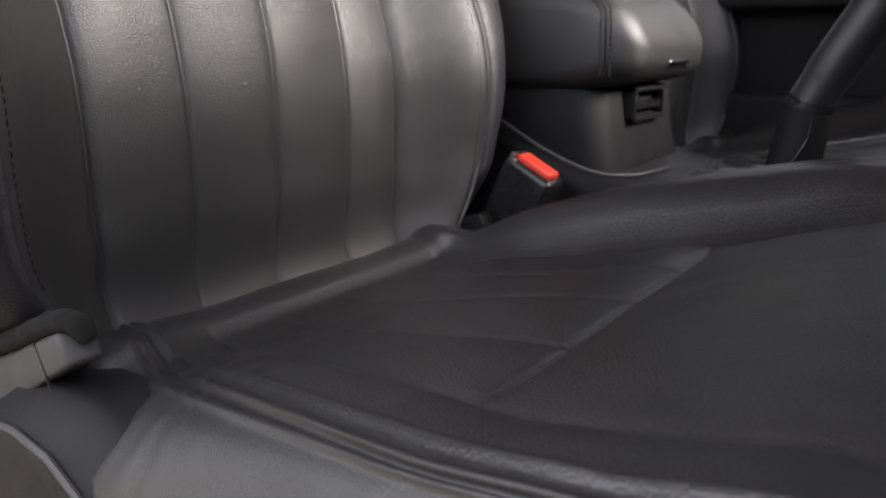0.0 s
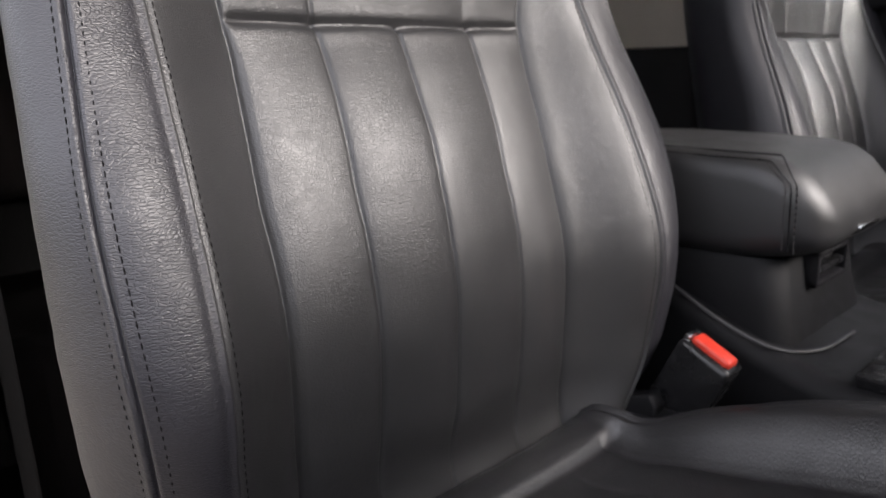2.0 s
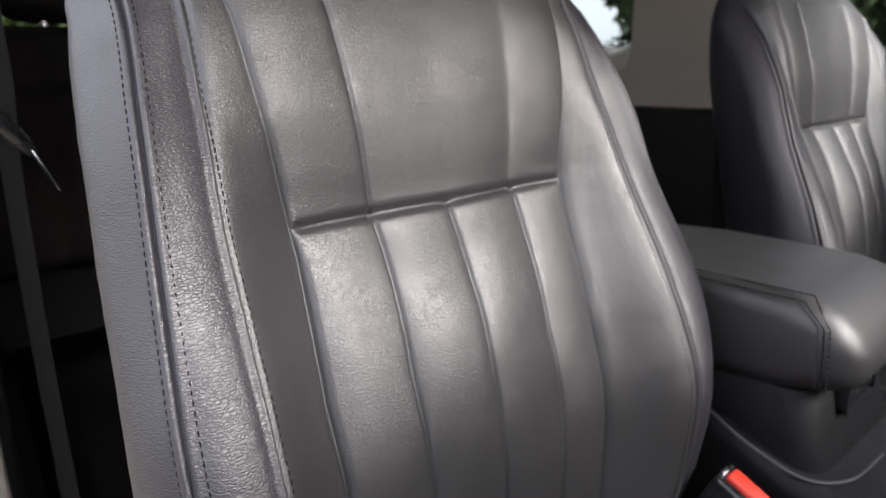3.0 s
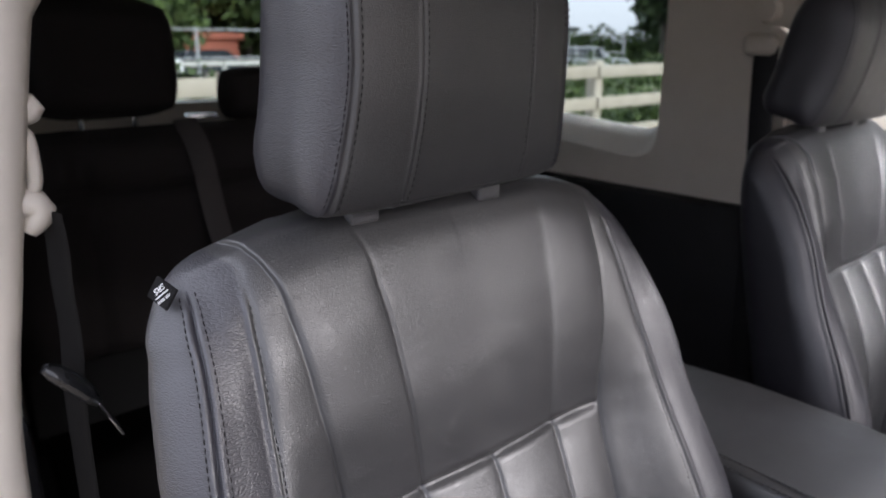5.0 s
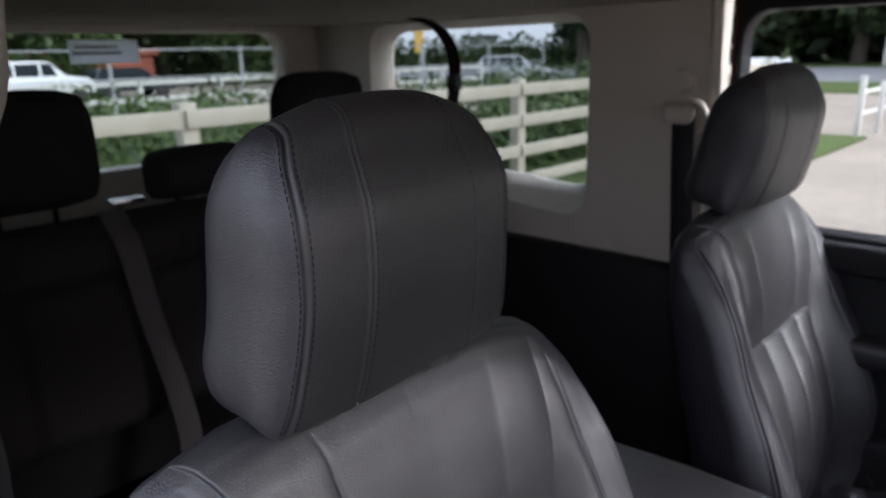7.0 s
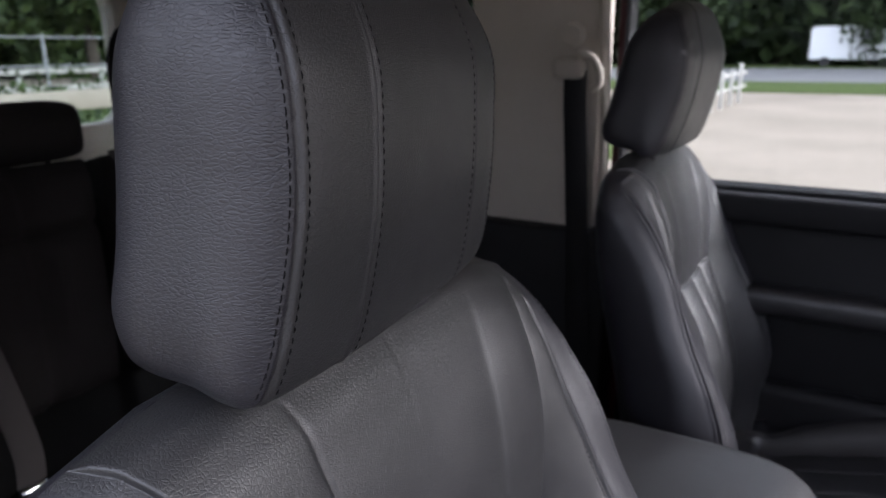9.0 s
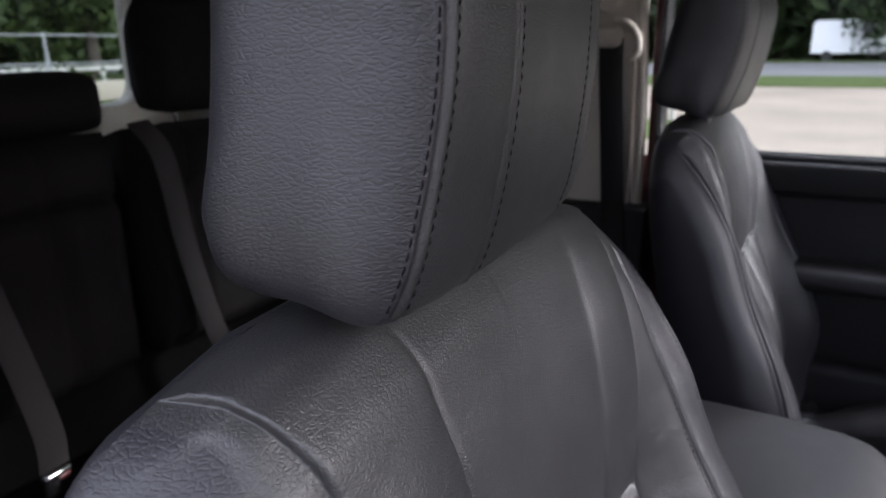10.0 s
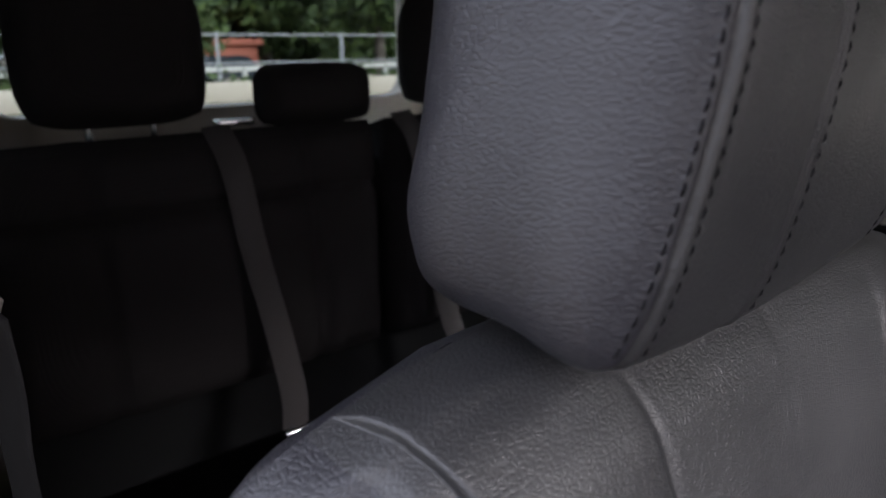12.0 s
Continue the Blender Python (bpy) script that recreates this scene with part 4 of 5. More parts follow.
part("anchor_ring", tube(bmesh.new(), loop, 0.0060, 10, 1.0, (1, 0, 0), True), BEIGE, belt, "beige belt anchor ring")

far_belt = thing("seat_belt", "black front seat belt on the far beige pillar", "seat belt")
part("webbing", ribbon(curve_points([(-0.305, 0.722, 1.53), (-0.30, 0.715, 1.45), (-0.285, 0.705, 1.27), (-0.27, 0.700, 1.0), (-0.26, 0.700, 0.70)], 24), 0.048, 0.0018, (1, 0.12, 0)), PLASTIC, far_belt)
bm = boxes(((-0.352, 0.704, 1.512), (-0.284, 0.742, 1.556)), bevel=0.016, segments=4)
part("guide", bm, BEIGE, far_belt, "beige belt guide cover")
wing = curve_points([(-0.300, 0.722, 1.560), (-0.272, 0.720, 1.556), (-0.254, 0.718, 1.532), (-0.252, 0.718, 1.505), (-0.268, 0.716, 1.492)], 18)
part("guide_loop", tube(bmesh.new(), wing, 0.0085, 10, 1.0, (0, 1, 0)), BEIGE, far_belt, "beige belt guide loop")
bm = bmesh.new()
bmesh.ops.create_cone(bm, cap_ends=True, segments=24, radius1=0.026, radius2=0.020, depth=0.018, matrix=Matrix.Translation((-0.318, 0.735, 1.60)) @ Matrix.Rotation(radians(90), 4, "X"))
part("height_knob", bm, BEIGE, far_belt)


# ---------------------------------------------------------------- cloth tag on the seat shoulder
def lettering(name, text, size, mat, parent, place):
    """Flat letters with a little depth, as a mesh."""
    cu = bpy.data.curves.new(name, "FONT")
    cu.body, cu.size, cu.extrude, cu.align_x, cu.align_y = text, size, 0.0001, "CENTER", "CENTER"
    ob = bpy.data.objects.new(name, cu)
    me = bpy.data.meshes.new_from_object(ob)
    bpy.data.objects.remove(ob)
    me.materials.append(mat)
    out = part_mesh(name, me, parent)
    out.matrix_local = place
    return out


TAG_WHITE = painted("white_print", (0.62, 0.62, 0.62), (0.7, 0.7, 0.7), 0.7)
tag = thing("airbag_tag", "small black cloth tag with white airbag lettering on the seat shoulder", "label", (-0.064, -0.583, 1.378))
tag.matrix_world = Matrix.Translation((-0.060, -0.5835, 1.381)) @ Vector((0.42, -0.82, 0.38)).to_track_quat("Z", "Y").to_matrix().to_4x4() @ Matrix.Rotation(radians(-22), 4, "Z")
part("cloth", boxes(((-0.0098, -0.0078, -0.0026), (0.0098, 0.0078, -0.0006)), bevel=0.0007), THREAD, tag, "black woven cloth")
turned = Matrix.Rotation(radians(-115), 4, "Z")
lettering("print", "SRS", 0.0060, TAG_WHITE, tag, Matrix.Translation((-0.0030, 0.0012, -0.0004)) @ turned)
lettering("print", "AIR BAG", 0.0030, TAG_WHITE, tag, Matrix.Translation((0.0042, -0.0020, -0.0004)) @ turned)
part("print_bar", boxes(((-0.0005, -0.0060, -0.0007), (0.0002, 0.0055, -0.0003)), bevel=0.0001), TAG_WHITE, tag).matrix_local = Matrix.Translation((0.0012, -0.0006, 0)) @ Matrix.Rotation(radians(-25), 4, "Z")


# ---------------------------------------------------------------- buckle beside the seat
buckle = thing("seat_belt_buckle", "black seat belt buckle with red release button", "buckle", (0.176, -0.119, 0.890))
lean = Matrix.Rotation(radians(25), 4, "Y")
bm = boxes(((-0.028, -0.017, -0.09), (0.028, 0.017, 0.012)), bevel=0.006, segments=3)
part("housing", bm, PLASTIC_GLOSS, buckle, "black plastic buckle housing").matrix_local = lean
bm = boxes(((-0.020, -0.0095, 0.008), (0.022, 0.0095, 0.0185)), bevel=0.004, segments=3)
part("release_button", bm, RED, buckle, "red press button").matrix_local = lean
part("slot", boxes(((-0.0265, -0.011, 0.006), (-0.0215, 0.011, 0.0165)), bevel=0.001), CHROME, buckle, "metal latch slot").matrix_local = lean
part("stalk", boxes(((-0.02, -0.010, -0.26), (0.02, 0.010, -0.085)), bevel=0.004), PLASTIC, buckle).matrix_local = lean


# ---------------------------------------------------------------- console between the seats
console = thing("centre_console", "black plastic centre console with padded leather armrest", "console", (-0.010, 0.082, -0.012))


def lofted(rows):
    """A closed skin over rings of points."""
    bm = bmesh.new()
    rings = [[bm.verts.new(p) for p in row] for row in rows]
    for r0, r1 in zip(rings, rings[1:]):
        for k in range(len(r0)):
            bm.faces.new((r0[k], r0[(k + 1) % len(r0)], r1[(k + 1) % len(r0)], r1[k]))
    bm.faces.new(rings[0][::-1])
    bm.faces.new(rings[-1])
    bmesh.ops.recalc_face_normals(bm, faces=bm.faces)
    return bm


rows = []
for x, half, lo, hi, r in ((-0.150, 0.100, 0.985, 1.070, 0.02), (-0.135, 0.110, 0.980, 1.082, 0.022), (0.0, 0.117, 0.978, 1.088, 0.024), (0.10, 0.119, 0.978, 1.088, 0.024), (0.170, 0.118, 0.980, 1.086, 0.026), (0.198, 0.116, 0.984, 1.081, 0.028), (0.218, 0.112, 0.988, 1.070, 0.030), (0.233, 0.104, 0.994, 1.054, 0.024), (0.242, 0.092, 1.002, 1.038, 0.013), (0.246, 0.076, 1.010, 1.026, 0.006)):
    rows.append([(x, a, b) for a, b in rounded((-half, lo), (half, hi), r, 6)])
bm = lofted(rows)
lid = part("armrest_lid", bm, LEATHER, console, "padded black leather armrest lid")
for shift, tilt in ((0.0, 52), (0.011, 80)):
    rim = [(x, tilt) for x in np.linspace(-0.12, 0.180 + shift, 46)] + [(0.183 + shift + 0.024 * (1 - a / tilt), a) for a in np.linspace(tilt, 0, 14)]
    pts = [(x, -0.0945 - 0.0242 * math.cos(radians(a)), 1.0637 + 0.0242 * math.sin(radians(a))) for x, a in rim] + [(0.207 + shift + 0.003 * k / 10, -0.1165 + 0.0008 * k / 10, 1.0637 - 0.0075 * k) for k in range(1, 10)]
    facing = [(0, -math.cos(radians(a)), math.sin(radians(a))) for x, a in rim] + [(0, -1, 0)] * 9
    part("stitching", stitches(pts, facing, 0.0062, 0.0044, 0.0009), THREAD_GREY, lid, "grey thread seam stitching")
    part("seam", tube(bmesh.new(), [tuple(Vector(p) + Vector(f) * -0.0003 + Vector((0.0055, 0, 0)) * (1 if shift == 0 else 0)) for p, f in zip(pts, facing)], 0.0009, 6), PLASTIC_GLOSS, lid, "dark seam line")
rows = []
for z, x0, x1, half in ((0.55, -0.22, 0.26, 0.118), (0.86, -0.20, 0.235, 0.116), (0.93, -0.19, 0.215, 0.112), (0.975, -0.18, 0.207, 0.108), (0.982, -0.175, 0.203, 0.104)):
    rows.append([(a, b, z) for a, b in rounded((x0, -half), (x1, half), 0.03, 6)])
part("bin", lofted(rows), PLASTIC, console, "black grained plastic storage bin")
rows = []
for x, half, top in ((-0.20, 0.118, 0.955), (0.06, 0.125, 0.950), (0.14, 0.130, 0.926), (0.20, 0.136, 0.902), (0.27, 0.140, 0.886), (0.34, 0.142, 0.886), (0.45, 0.142, 0.892), (0.85, 0.142, 0.905)):
    rows.append([(x, a, b) for a, b in rounded((-half, 0.54), (half, top), 0.022, 5)])
part("lower_body", lofted(rows), PLASTIC, console, "black plastic lower console")
part("trim_line", tube(bmesh.new(), curve_points([(0.02, -0.1235, 0.978), (0.10, -0.1280, 0.946), (0.16, -0.131, 0.919), (0.215, -0.122, 0.900), (0.245, -0.08, 0.895), (0.25, 0.0, 0.893)], 30), 0.0017, 6), PLASTIC_GREY, console, "thin grey trim edge")
bm = boxes(((0.226, -0.030, 1.002), (0.244, 0.042, 1.019)), bevel=0.003)
part("latch", bm, PLASTIC_GLOSS, console, "glossy black lid latch")
part("latch_lever", boxes(((0.240, -0.022, 1.008), (0.249, 0.034, 1.0125)), bevel=0.002), CHROME, console, "bright latch lever")
bm = boxes(((0.203, -0.046, 0.945), (0.222, 0.040, 0.951)), ((0.203, -0.046, 0.978), (0.222, 0.040, 0.983)), ((0.203, -0.046, 0.945), (0.222, -0.040, 0.983)), ((0.203, 0.034, 0.945), (0.222, 0.040, 0.983)), bevel=0.0015)
part("striker_frame", bm, PLASTIC_SATIN, console, "latch striker pocket frame")
part("striker", boxes(((0.205, -0.038, 0.958), (0.220, 0.033, 0.966)), bevel=0.002), PLASTIC_GLOSS, console)
ring = [(0.36 + 0.042 * math.cos(a), -0.06 + 0.042 * math.sin(a), 0.9005) for a in (2 * math.pi * k / 32 for k in range(32))]
part("cup_holder_rim", tube(bmesh.new(), ring, 0.004, 8, 1.0, (0, 0, 1), True), PLASTIC_GLOSS, console)
part("tray_panel", boxes(((0.29, -0.125, 0.884), (0.55, 0.125, 0.899)), bevel=0.004), PLASTIC_GLOSS, console, "glossy black cup holder tray")

# ---------------------------------------------------------------- hand brake
brake = thing("hand_brake", "raised black leather hand brake lever on the console", "lever", (0, 0, 0))
low = curve_points([(0.396, -0.062, 0.84), (0.397, -0.062, 0.912), (0.4025, -0.062, 0.971)], 12)
part("lever", tube(bmesh.new(), low, [0.0255 - 0.0006 * k for k in range(12)], 16, 1.0, (0, 1, 0)), PLASTIC, brake, "black lever body")
high = curve_points([(0.4035, -0.062, 0.974), (0.421, -0.062, 1.012), (0.446, -0.062, 1.060), (0.486, -0.062, 1.134)], 20)
part("grip", tube(bmesh.new(), high, [0.0182] * 4 + [0.0190] * 8 + [0.0195] * 6 + [0.018, 0.013], 18, 1.0, (0, 1, 0)), LEATHER_SMOOTH, brake, "leather wrapped grip")
part("collar", tube(bmesh.new(), [(0.4023, -0.062, 0.969), (0.4035, -0.062, 0.9745)], 0.0195, 18, 1.0, (0, 1, 0)), PLASTIC_GLOSS, brake)
fold = curve_points([(0.4095, -0.0815, 0.965), (0.409, -0.0835, 0.945), (0.397, -0.087, 0.915), (0.392, -0.088, 0.885)], 14)
part("lever_seam", tube(bmesh.new(), fold, 0.0012, 6), PLASTIC_GLOSS, brake, "moulded seam of the lever")
ringed = thing("console_knob", "bright metal ringed control knob on the console", "knob", (0.462, -0.055, 0.868))
bm = bmesh.new()
bmesh.ops.create_cone(bm, cap_ends=True, segments=28, radius1=0.022, radius2=0.019, depth=0.05, matrix=Matrix.Translation((0, 0, 0.026)))
bmesh.ops.bevel(bm, geom=list(bm.edges), offset=0.003, segments=2, affect="EDGES")
part("knob", bm, CHROME, ringed)


# ---------------------------------------------------------------- rear bench
def soft_block(lo, hi, r, mat, name, parent, puff=0.012, cuts=(), label="", corner=0.012):
    """An upholstered block that faces +x, with vertical or level seams on its face."""
    ny, nz = 40, 36
    ys, zs = np.linspace(0, 1, ny), np.linspace(0, 1, nz)
    Y, Z = np.meshgrid(ys, zs)
    def edge(s, length):
        d = np.minimum(s, 1 - s) * length
        return np.where(d < r, r - np.sqrt(np.maximum(r * r - (r - d) ** 2, 0)), 0)
    drop = np.maximum(edge(Y, hi[1] - lo[1]), edge(Z, hi[2] - lo[2]))
    x = hi[0] - drop + puff * (1 - (2 * Y - 1) ** 4) * (1 - (2 * Z - 1) ** 4)
    for axis, place in cuts:
        d = (Y - place) * (hi[1] - lo[1]) if axis == "y" else (Z - place) * (hi[2] - lo[2])
        x = x - 0.018 * bell(d, 0.011)
    a, b = 2 * Y - 1, 2 * Z - 1
    Y, Z = (a * (1 - corner * b**4) + 1) / 2, (b * (1 - corner * a**4) + 1) / 2
    y, z = lo[1] + Y * (hi[1] - lo[1]), lo[2] + Z * (hi[2] - lo[2])
    front = np.stack([x, y, z], -1)
    back = np.stack([np.full_like(x, lo[0]), lo[1] + r * 0.5 + Y * (hi[1] - lo[1] - r), lo[2] + Z * (hi[2] - lo[2] - r * 0.5)], -1)
    n = ny * nz
    faces = []
    for r0 in range(nz - 1):
        for c in range(ny - 1):
            a = r0 * ny + c
            faces.append((a, a + 1, a + ny + 1, a + ny))
            faces.append((n + a, n + a + ny, n + a + ny + 1, n + a + 1))
    rim = [c for c in range(ny)] + [r0 * ny + ny - 1 for r0 in range(1, nz)] + [(nz - 1) * ny + c for c in range(ny - 2, -1, -1)] + [r0 * ny for r0 in range(nz - 2, 0, -1)]
    for a, b in zip(rim, rim[1:] + rim[:1]):
        faces.append((a, a + n, b + n, b))
    return part_mesh(name, mesh_from(name, np.concatenate([front.reshape(-1, 3), back.reshape(-1, 3)]), faces, mat), parent, label)


bench = thing("rear_bench", "dark fabric rear bench seat with split backrest", "car seat", (0, 0, 0))
soft_block((-1.16, -0.565, 0.93), (-1.00, 0.106, 1.385), 0.05, CLOTH, "backrest", bench, 0.014, (("z", 0.74), ("y", 0.22), ("y", 0.78)), "dark fabric backrest section")
soft_block((-1.16, 0.136, 0.93), (-1.00, 0.680, 1.385), 0.05, CLOTH, "backrest", bench, 0.014, (("z", 0.74), ("y", 0.2), ("y", 0.8)), "dark fabric backrest section")
soft = soft_block((-1.05, -0.57, 0.50), (-0.52, 0.685, 0.82), 0.06, CLOTH, "cushion", bench, 0.012, (("y", 0.5),), "dark fabric bench cushion")
# Added black block that makes the shaded gaps around the backrest dark.
part("gap_backing", boxes(((-1.16, -0.55, 0.60), (-1.085, 0.67, 1.30)), bevel=0.01), CARPET, bench, "black backing added to keep the backrest gaps dark")
part("release_latch", boxes(((-1.135, -0.17, 1.384), (-1.105, -0.10, 1.396)), bevel=0.004, segments=3), CHROME, bench, "bright backrest release latch")
for y, lo, hi, half in ((-0.325, 1.395, 1.625, 0.145), (0.025, 1.375, 1.490, 0.120), (0.375, 1.395, 1.635, 0.135)):
    h = thing("rear_headrest", "dark fabric rear headrest on two posts", "headrest", (0, 0, 0), "rear headrests")
    soft_block((-1.17, y - half, lo), (-1.075, y + half, hi), 0.045, CLOTH, "pad", h, 0.012, (), "", 0.13)
    for d in (-0.05, 0.05):
        part("post", tube(bmesh.new(), [(-1.12, y + d, lo - 0.03), (-1.12, y + d, lo + 0.03)], 0.006, 10, 1, (1, 0, 0)), CHROME, h, "steel headrest post")

for name, keys, tone in (("grey belt hanging over the rear bench with bright buckle", [(-1.03, -0.205, 1.395), (-0.975, -0.200, 1.33), (-0.965, -0.185, 1.20), (-0.94, -0.165, 1.05), (-0.90, -0.165, 0.95), (-0.872, -0.180, 0.905)], WEBBING_GREY), ("grey belt hanging over the rear bench beside the seat split", [(-1.03, 0.165, 1.395), (-0.975, 0.17, 1.33), (-0.965, 0.19, 1.15), (-0.95, 0.22, 0.98), (-0.93, 0.24, 0.90)], WEBBING_GREY)):
    rb = thing("rear_seat_belt", name, "seat belt", group="rear belts")
    part("webbing", ribbon(curve_points(keys, 24), 0.046, 0.002, (0.1, 1, 0.12)), tone, rb)
    end = Vector(keys[-1])
    part("tongue", boxes((tuple(end + Vector((-0.006, -0.026, -0.042))), tuple(end + Vector((0.012, 0.024, 0.002)))), bevel=0.008, segments=3), CHROME, rb, "bright metal belt tongue")


strap = thing("rear_seat_belt", "dark outer rear belt hanging from the roof beside the quarter window", "seat belt", group="rear belts")
part("webbing", ribbon(curve_points([(-1.19, 0.66, 1.775), (-1.08, 0.665, 1.768), (-0.99, 0.675, 1.742), (-0.945, 0.68, 1.70), (-0.93, 0.685, 1.65), (-0.93, 0.685, 1.60), (-0.945, 0.685, 1.50), (-0.97, 0.68, 1.30), (-0.97, 0.67, 1.05), (-0.96, 0.66, 0.86)], 44), 0.034, 0.002, (0.5, 0.85, 0.1)), WEBBING, strap)
part("tongue", boxes(((-0.948, 0.668, 1.575), (-0.913, 0.70, 1.615)), bevel=0.006, segments=3), PLASTIC_GLOSS, strap, "black plastic belt tongue")
red_end = thing("rear_buckle", "rear belt buckle with red release button on the bench", "buckle", (-0.80, -0.130, 0.835))
part("housing", boxes(((-0.02, -0.028, -0.03), (0.02, 0.028, 0.028)), bevel=0.006, segments=3), PLASTIC_GLOSS, red_end)
part("release_button", boxes(((-0.012, -0.022, 0.024), (0.016, 0.022, 0.036)), bevel=0.004, segments=3), RED, red_end, "red press button")


# ---------------------------------------------------------------- outside
n = Nodes("gravel_ground", 0.95, spec=0.2)
stones = n.ramp(n.cells(22, "F1"), 0, 0.9)
mottle = n.math("ADD", n.math("MULTIPLY", n.noise(0.35, 5), 0.7), n.math("MULTIPLY", n.noise(6, 5), 0.4))
n.colour(n.ramp(mottle, 0.35, 0.75), (0.20, 0.172, 0.138), (0.31, 0.27, 0.22))
GRAVEL = n.bump(n.math("ADD", stones, n.noise(60, 3)), 0.01)
n = Nodes("grass", 0.9, spec=0.2)
n.colour(n.noise(3, 6), (0.03, 0.055, 0.014), (0.10, 0.13, 0.04))
GRASS = n.bump(n.noise(40, 4), 0.03)
n = Nodes("asphalt", 0.9)
n.colour(n.noise(2, 6), (0.12, 0.12, 0.12), (0.2, 0.2, 0.2))
ASPHALT = n.bump(n.noise(80, 3), 0.006)


def foliage(name, dark, light):
    n = Nodes(name, 0.6, spec=0.3)
    rnd = n.add("ShaderNodeNewGeometry").outputs["Random Per Island"]
    n.colour(rnd, dark, light)
    n.bsdf.inputs["Subsurface Weight"].default_value = 0.0
    return n.mat


LEAVES = foliage("leaves", (0.018, 0.035, 0.010), (0.085, 0.125, 0.035))
LEAVES_DARK = foliage("dark_leaves", (0.012, 0.022, 0.009), (0.045, 0.070, 0.022))
BARK = painted("bark", (0.05, 0.04, 0.03), (0.12, 0.10, 0.08), 0.9, 8, 0.02)

ground = structure("ground", "pale gravel car park ground", "ground")
bm = bmesh.new()
bmesh.ops.create_grid(bm, x_segments=40, y_segments=40, size=600)
part("gravel", bm, GRAVEL, ground, smooth=False)
verge = structure("pavement", "mown grass verges beside the car park", "grass")
part("verge", boxes(((-60, 7.6, 0.002), (-2.7, 13.5, 0.05)), bevel=0.02), GRASS, verge)
part("verge", boxes(((-80, 26, 0.002), (80, 33.5, 0.05)), bevel=0.02), GRASS, verge)
part("verge", boxes(((-80, 55, 0.002), (80, 100, 0.10)), bevel=0.02), GRASS, verge)
part("verge", boxes(((-70, -40, 0.002), (-4.3, 7.5, 0.04)), bevel=0.02), GRASS, verge)
road = structure("road", "grey road behind the verge", "road")
part("surface", boxes(((-80, 33.6, 0.002), (80, 54.9, 0.03)), bevel=0.01), ASPHALT, road)


def leaf_cloud(centres, radii, count, size, rng):
    """Many small bent leaf sprays scattered through overlapping lumps."""
    verts, faces = [], []
    for k in range(count):
        j = rng.randrange(len(centres))
        d = Vector((rng.gauss(0, 1), rng.gauss(0, 1), rng.gauss(0, 1))).normalized()
        p = Vector(centres[j]) + d * radii[j] * (0.55 + 0.5 * rng.random()) * (1 + 0.25 * noise.noise(d * 2 + Vector(centres[j])))
        a = Vector((rng.uniform(-1, 1), rng.uniform(-1, 1), rng.uniform(-1, 1))).normalized() * size * rng.uniform(0.6, 1.4)
        b = a.cross(Vector((rng.uniform(-1, 1), rng.uniform(-1, 1), rng.uniform(-1, 1)))).normalized() * size * 0.55
        i = len(verts)
        verts += [p - a, p - b, p + a, p + b + a.cross(b) * 0.6 / max(size, 1e-6)]
        faces += [(i, i + 1, i + 2), (i, i + 2, i + 3)]
    return verts, faces


def tree(x, y, height, spread, seed, dark=False):
    rng = random.Random(seed)
    t = thing("tree", "broad leafy green tree behind the fence" if not dark else "dark leafy tree beyond the road", "tree", (x, y, 0), "trees")
    bm = bmesh.new()
    trunk = [(0, 0, 0), (0.05 * height * rng.uniform(-0.3, 0.3), 0, height * 0.25), (0.1 * rng.uniform(-1, 1), 0.1 * rng.uniform(-1, 1), height * 0.5)]
    tube(bm, trunk, [height * 0.03, height * 0.024, height * 0.014], 9, 1, (1, 0, 0))
    for k in range(5):
        a = rng.uniform(0, 6.28)
        s = Vector(trunk[1]) + Vector((0, 0, height * 0.05 * k))
        tube(bm, [s, s + Vector((math.cos(a), math.sin(a), 1.1)) * spread * 0.35, s + Vector((math.cos(a), math.sin(a), 0.9)) * spread * 0.7], [height * 0.012, height * 0.008, height * 0.003], 6, 1, (1, 0, 0))
    part("trunk", bm, BARK, t)
    centres, radii = [], []
    for k in range(16):
        a, r = rng.uniform(0, 6.28), spread * rng.uniform(0, 0.75)
        z = height * rng.uniform(0.22, 0.92)
        centres.append((r * math.cos(a), r * math.sin(a), z))
        radii.append(spread * rng.uniform(0.28, 0.5) * (1.1 - 0.4 * z / height))
    v, f = leaf_cloud(centres, radii, 4200, height * 0.030, rng)
    part_mesh("crown", mesh_from("crown", v, f, LEAVES_DARK if dark else LEAVES, False), t)


for k, (x, y, h, s, d) in enumerate(((-46, 2, 13, 6, 0), (-44, 12, 11, 5.5, 0), (-48, 22, 14, 6.5, 0), (-40, -9, 12, 6, 0), (-38, 25, 12, 4.6, 0), (-23.5, 37, 14, 3.0, 1), (-14, 60, 19, 7.5, 1), (-5, 63, 24, 9, 1), (6, 62, 25, 9.5, 1), (17, 63, 24, 9, 1), (-22, 58, 15, 7, 1), (28, 62, 25, 9, 1), (-52, 34, 12, 6, 0), (-10, 57, 9, 4.5, 1), (1, 57, 8, 4.5, 1), (11, 58, 9, 5, 1), (38, 58, 24, 9, 1))):
    tree(x, y, h, s, 40 + k, bool(d))

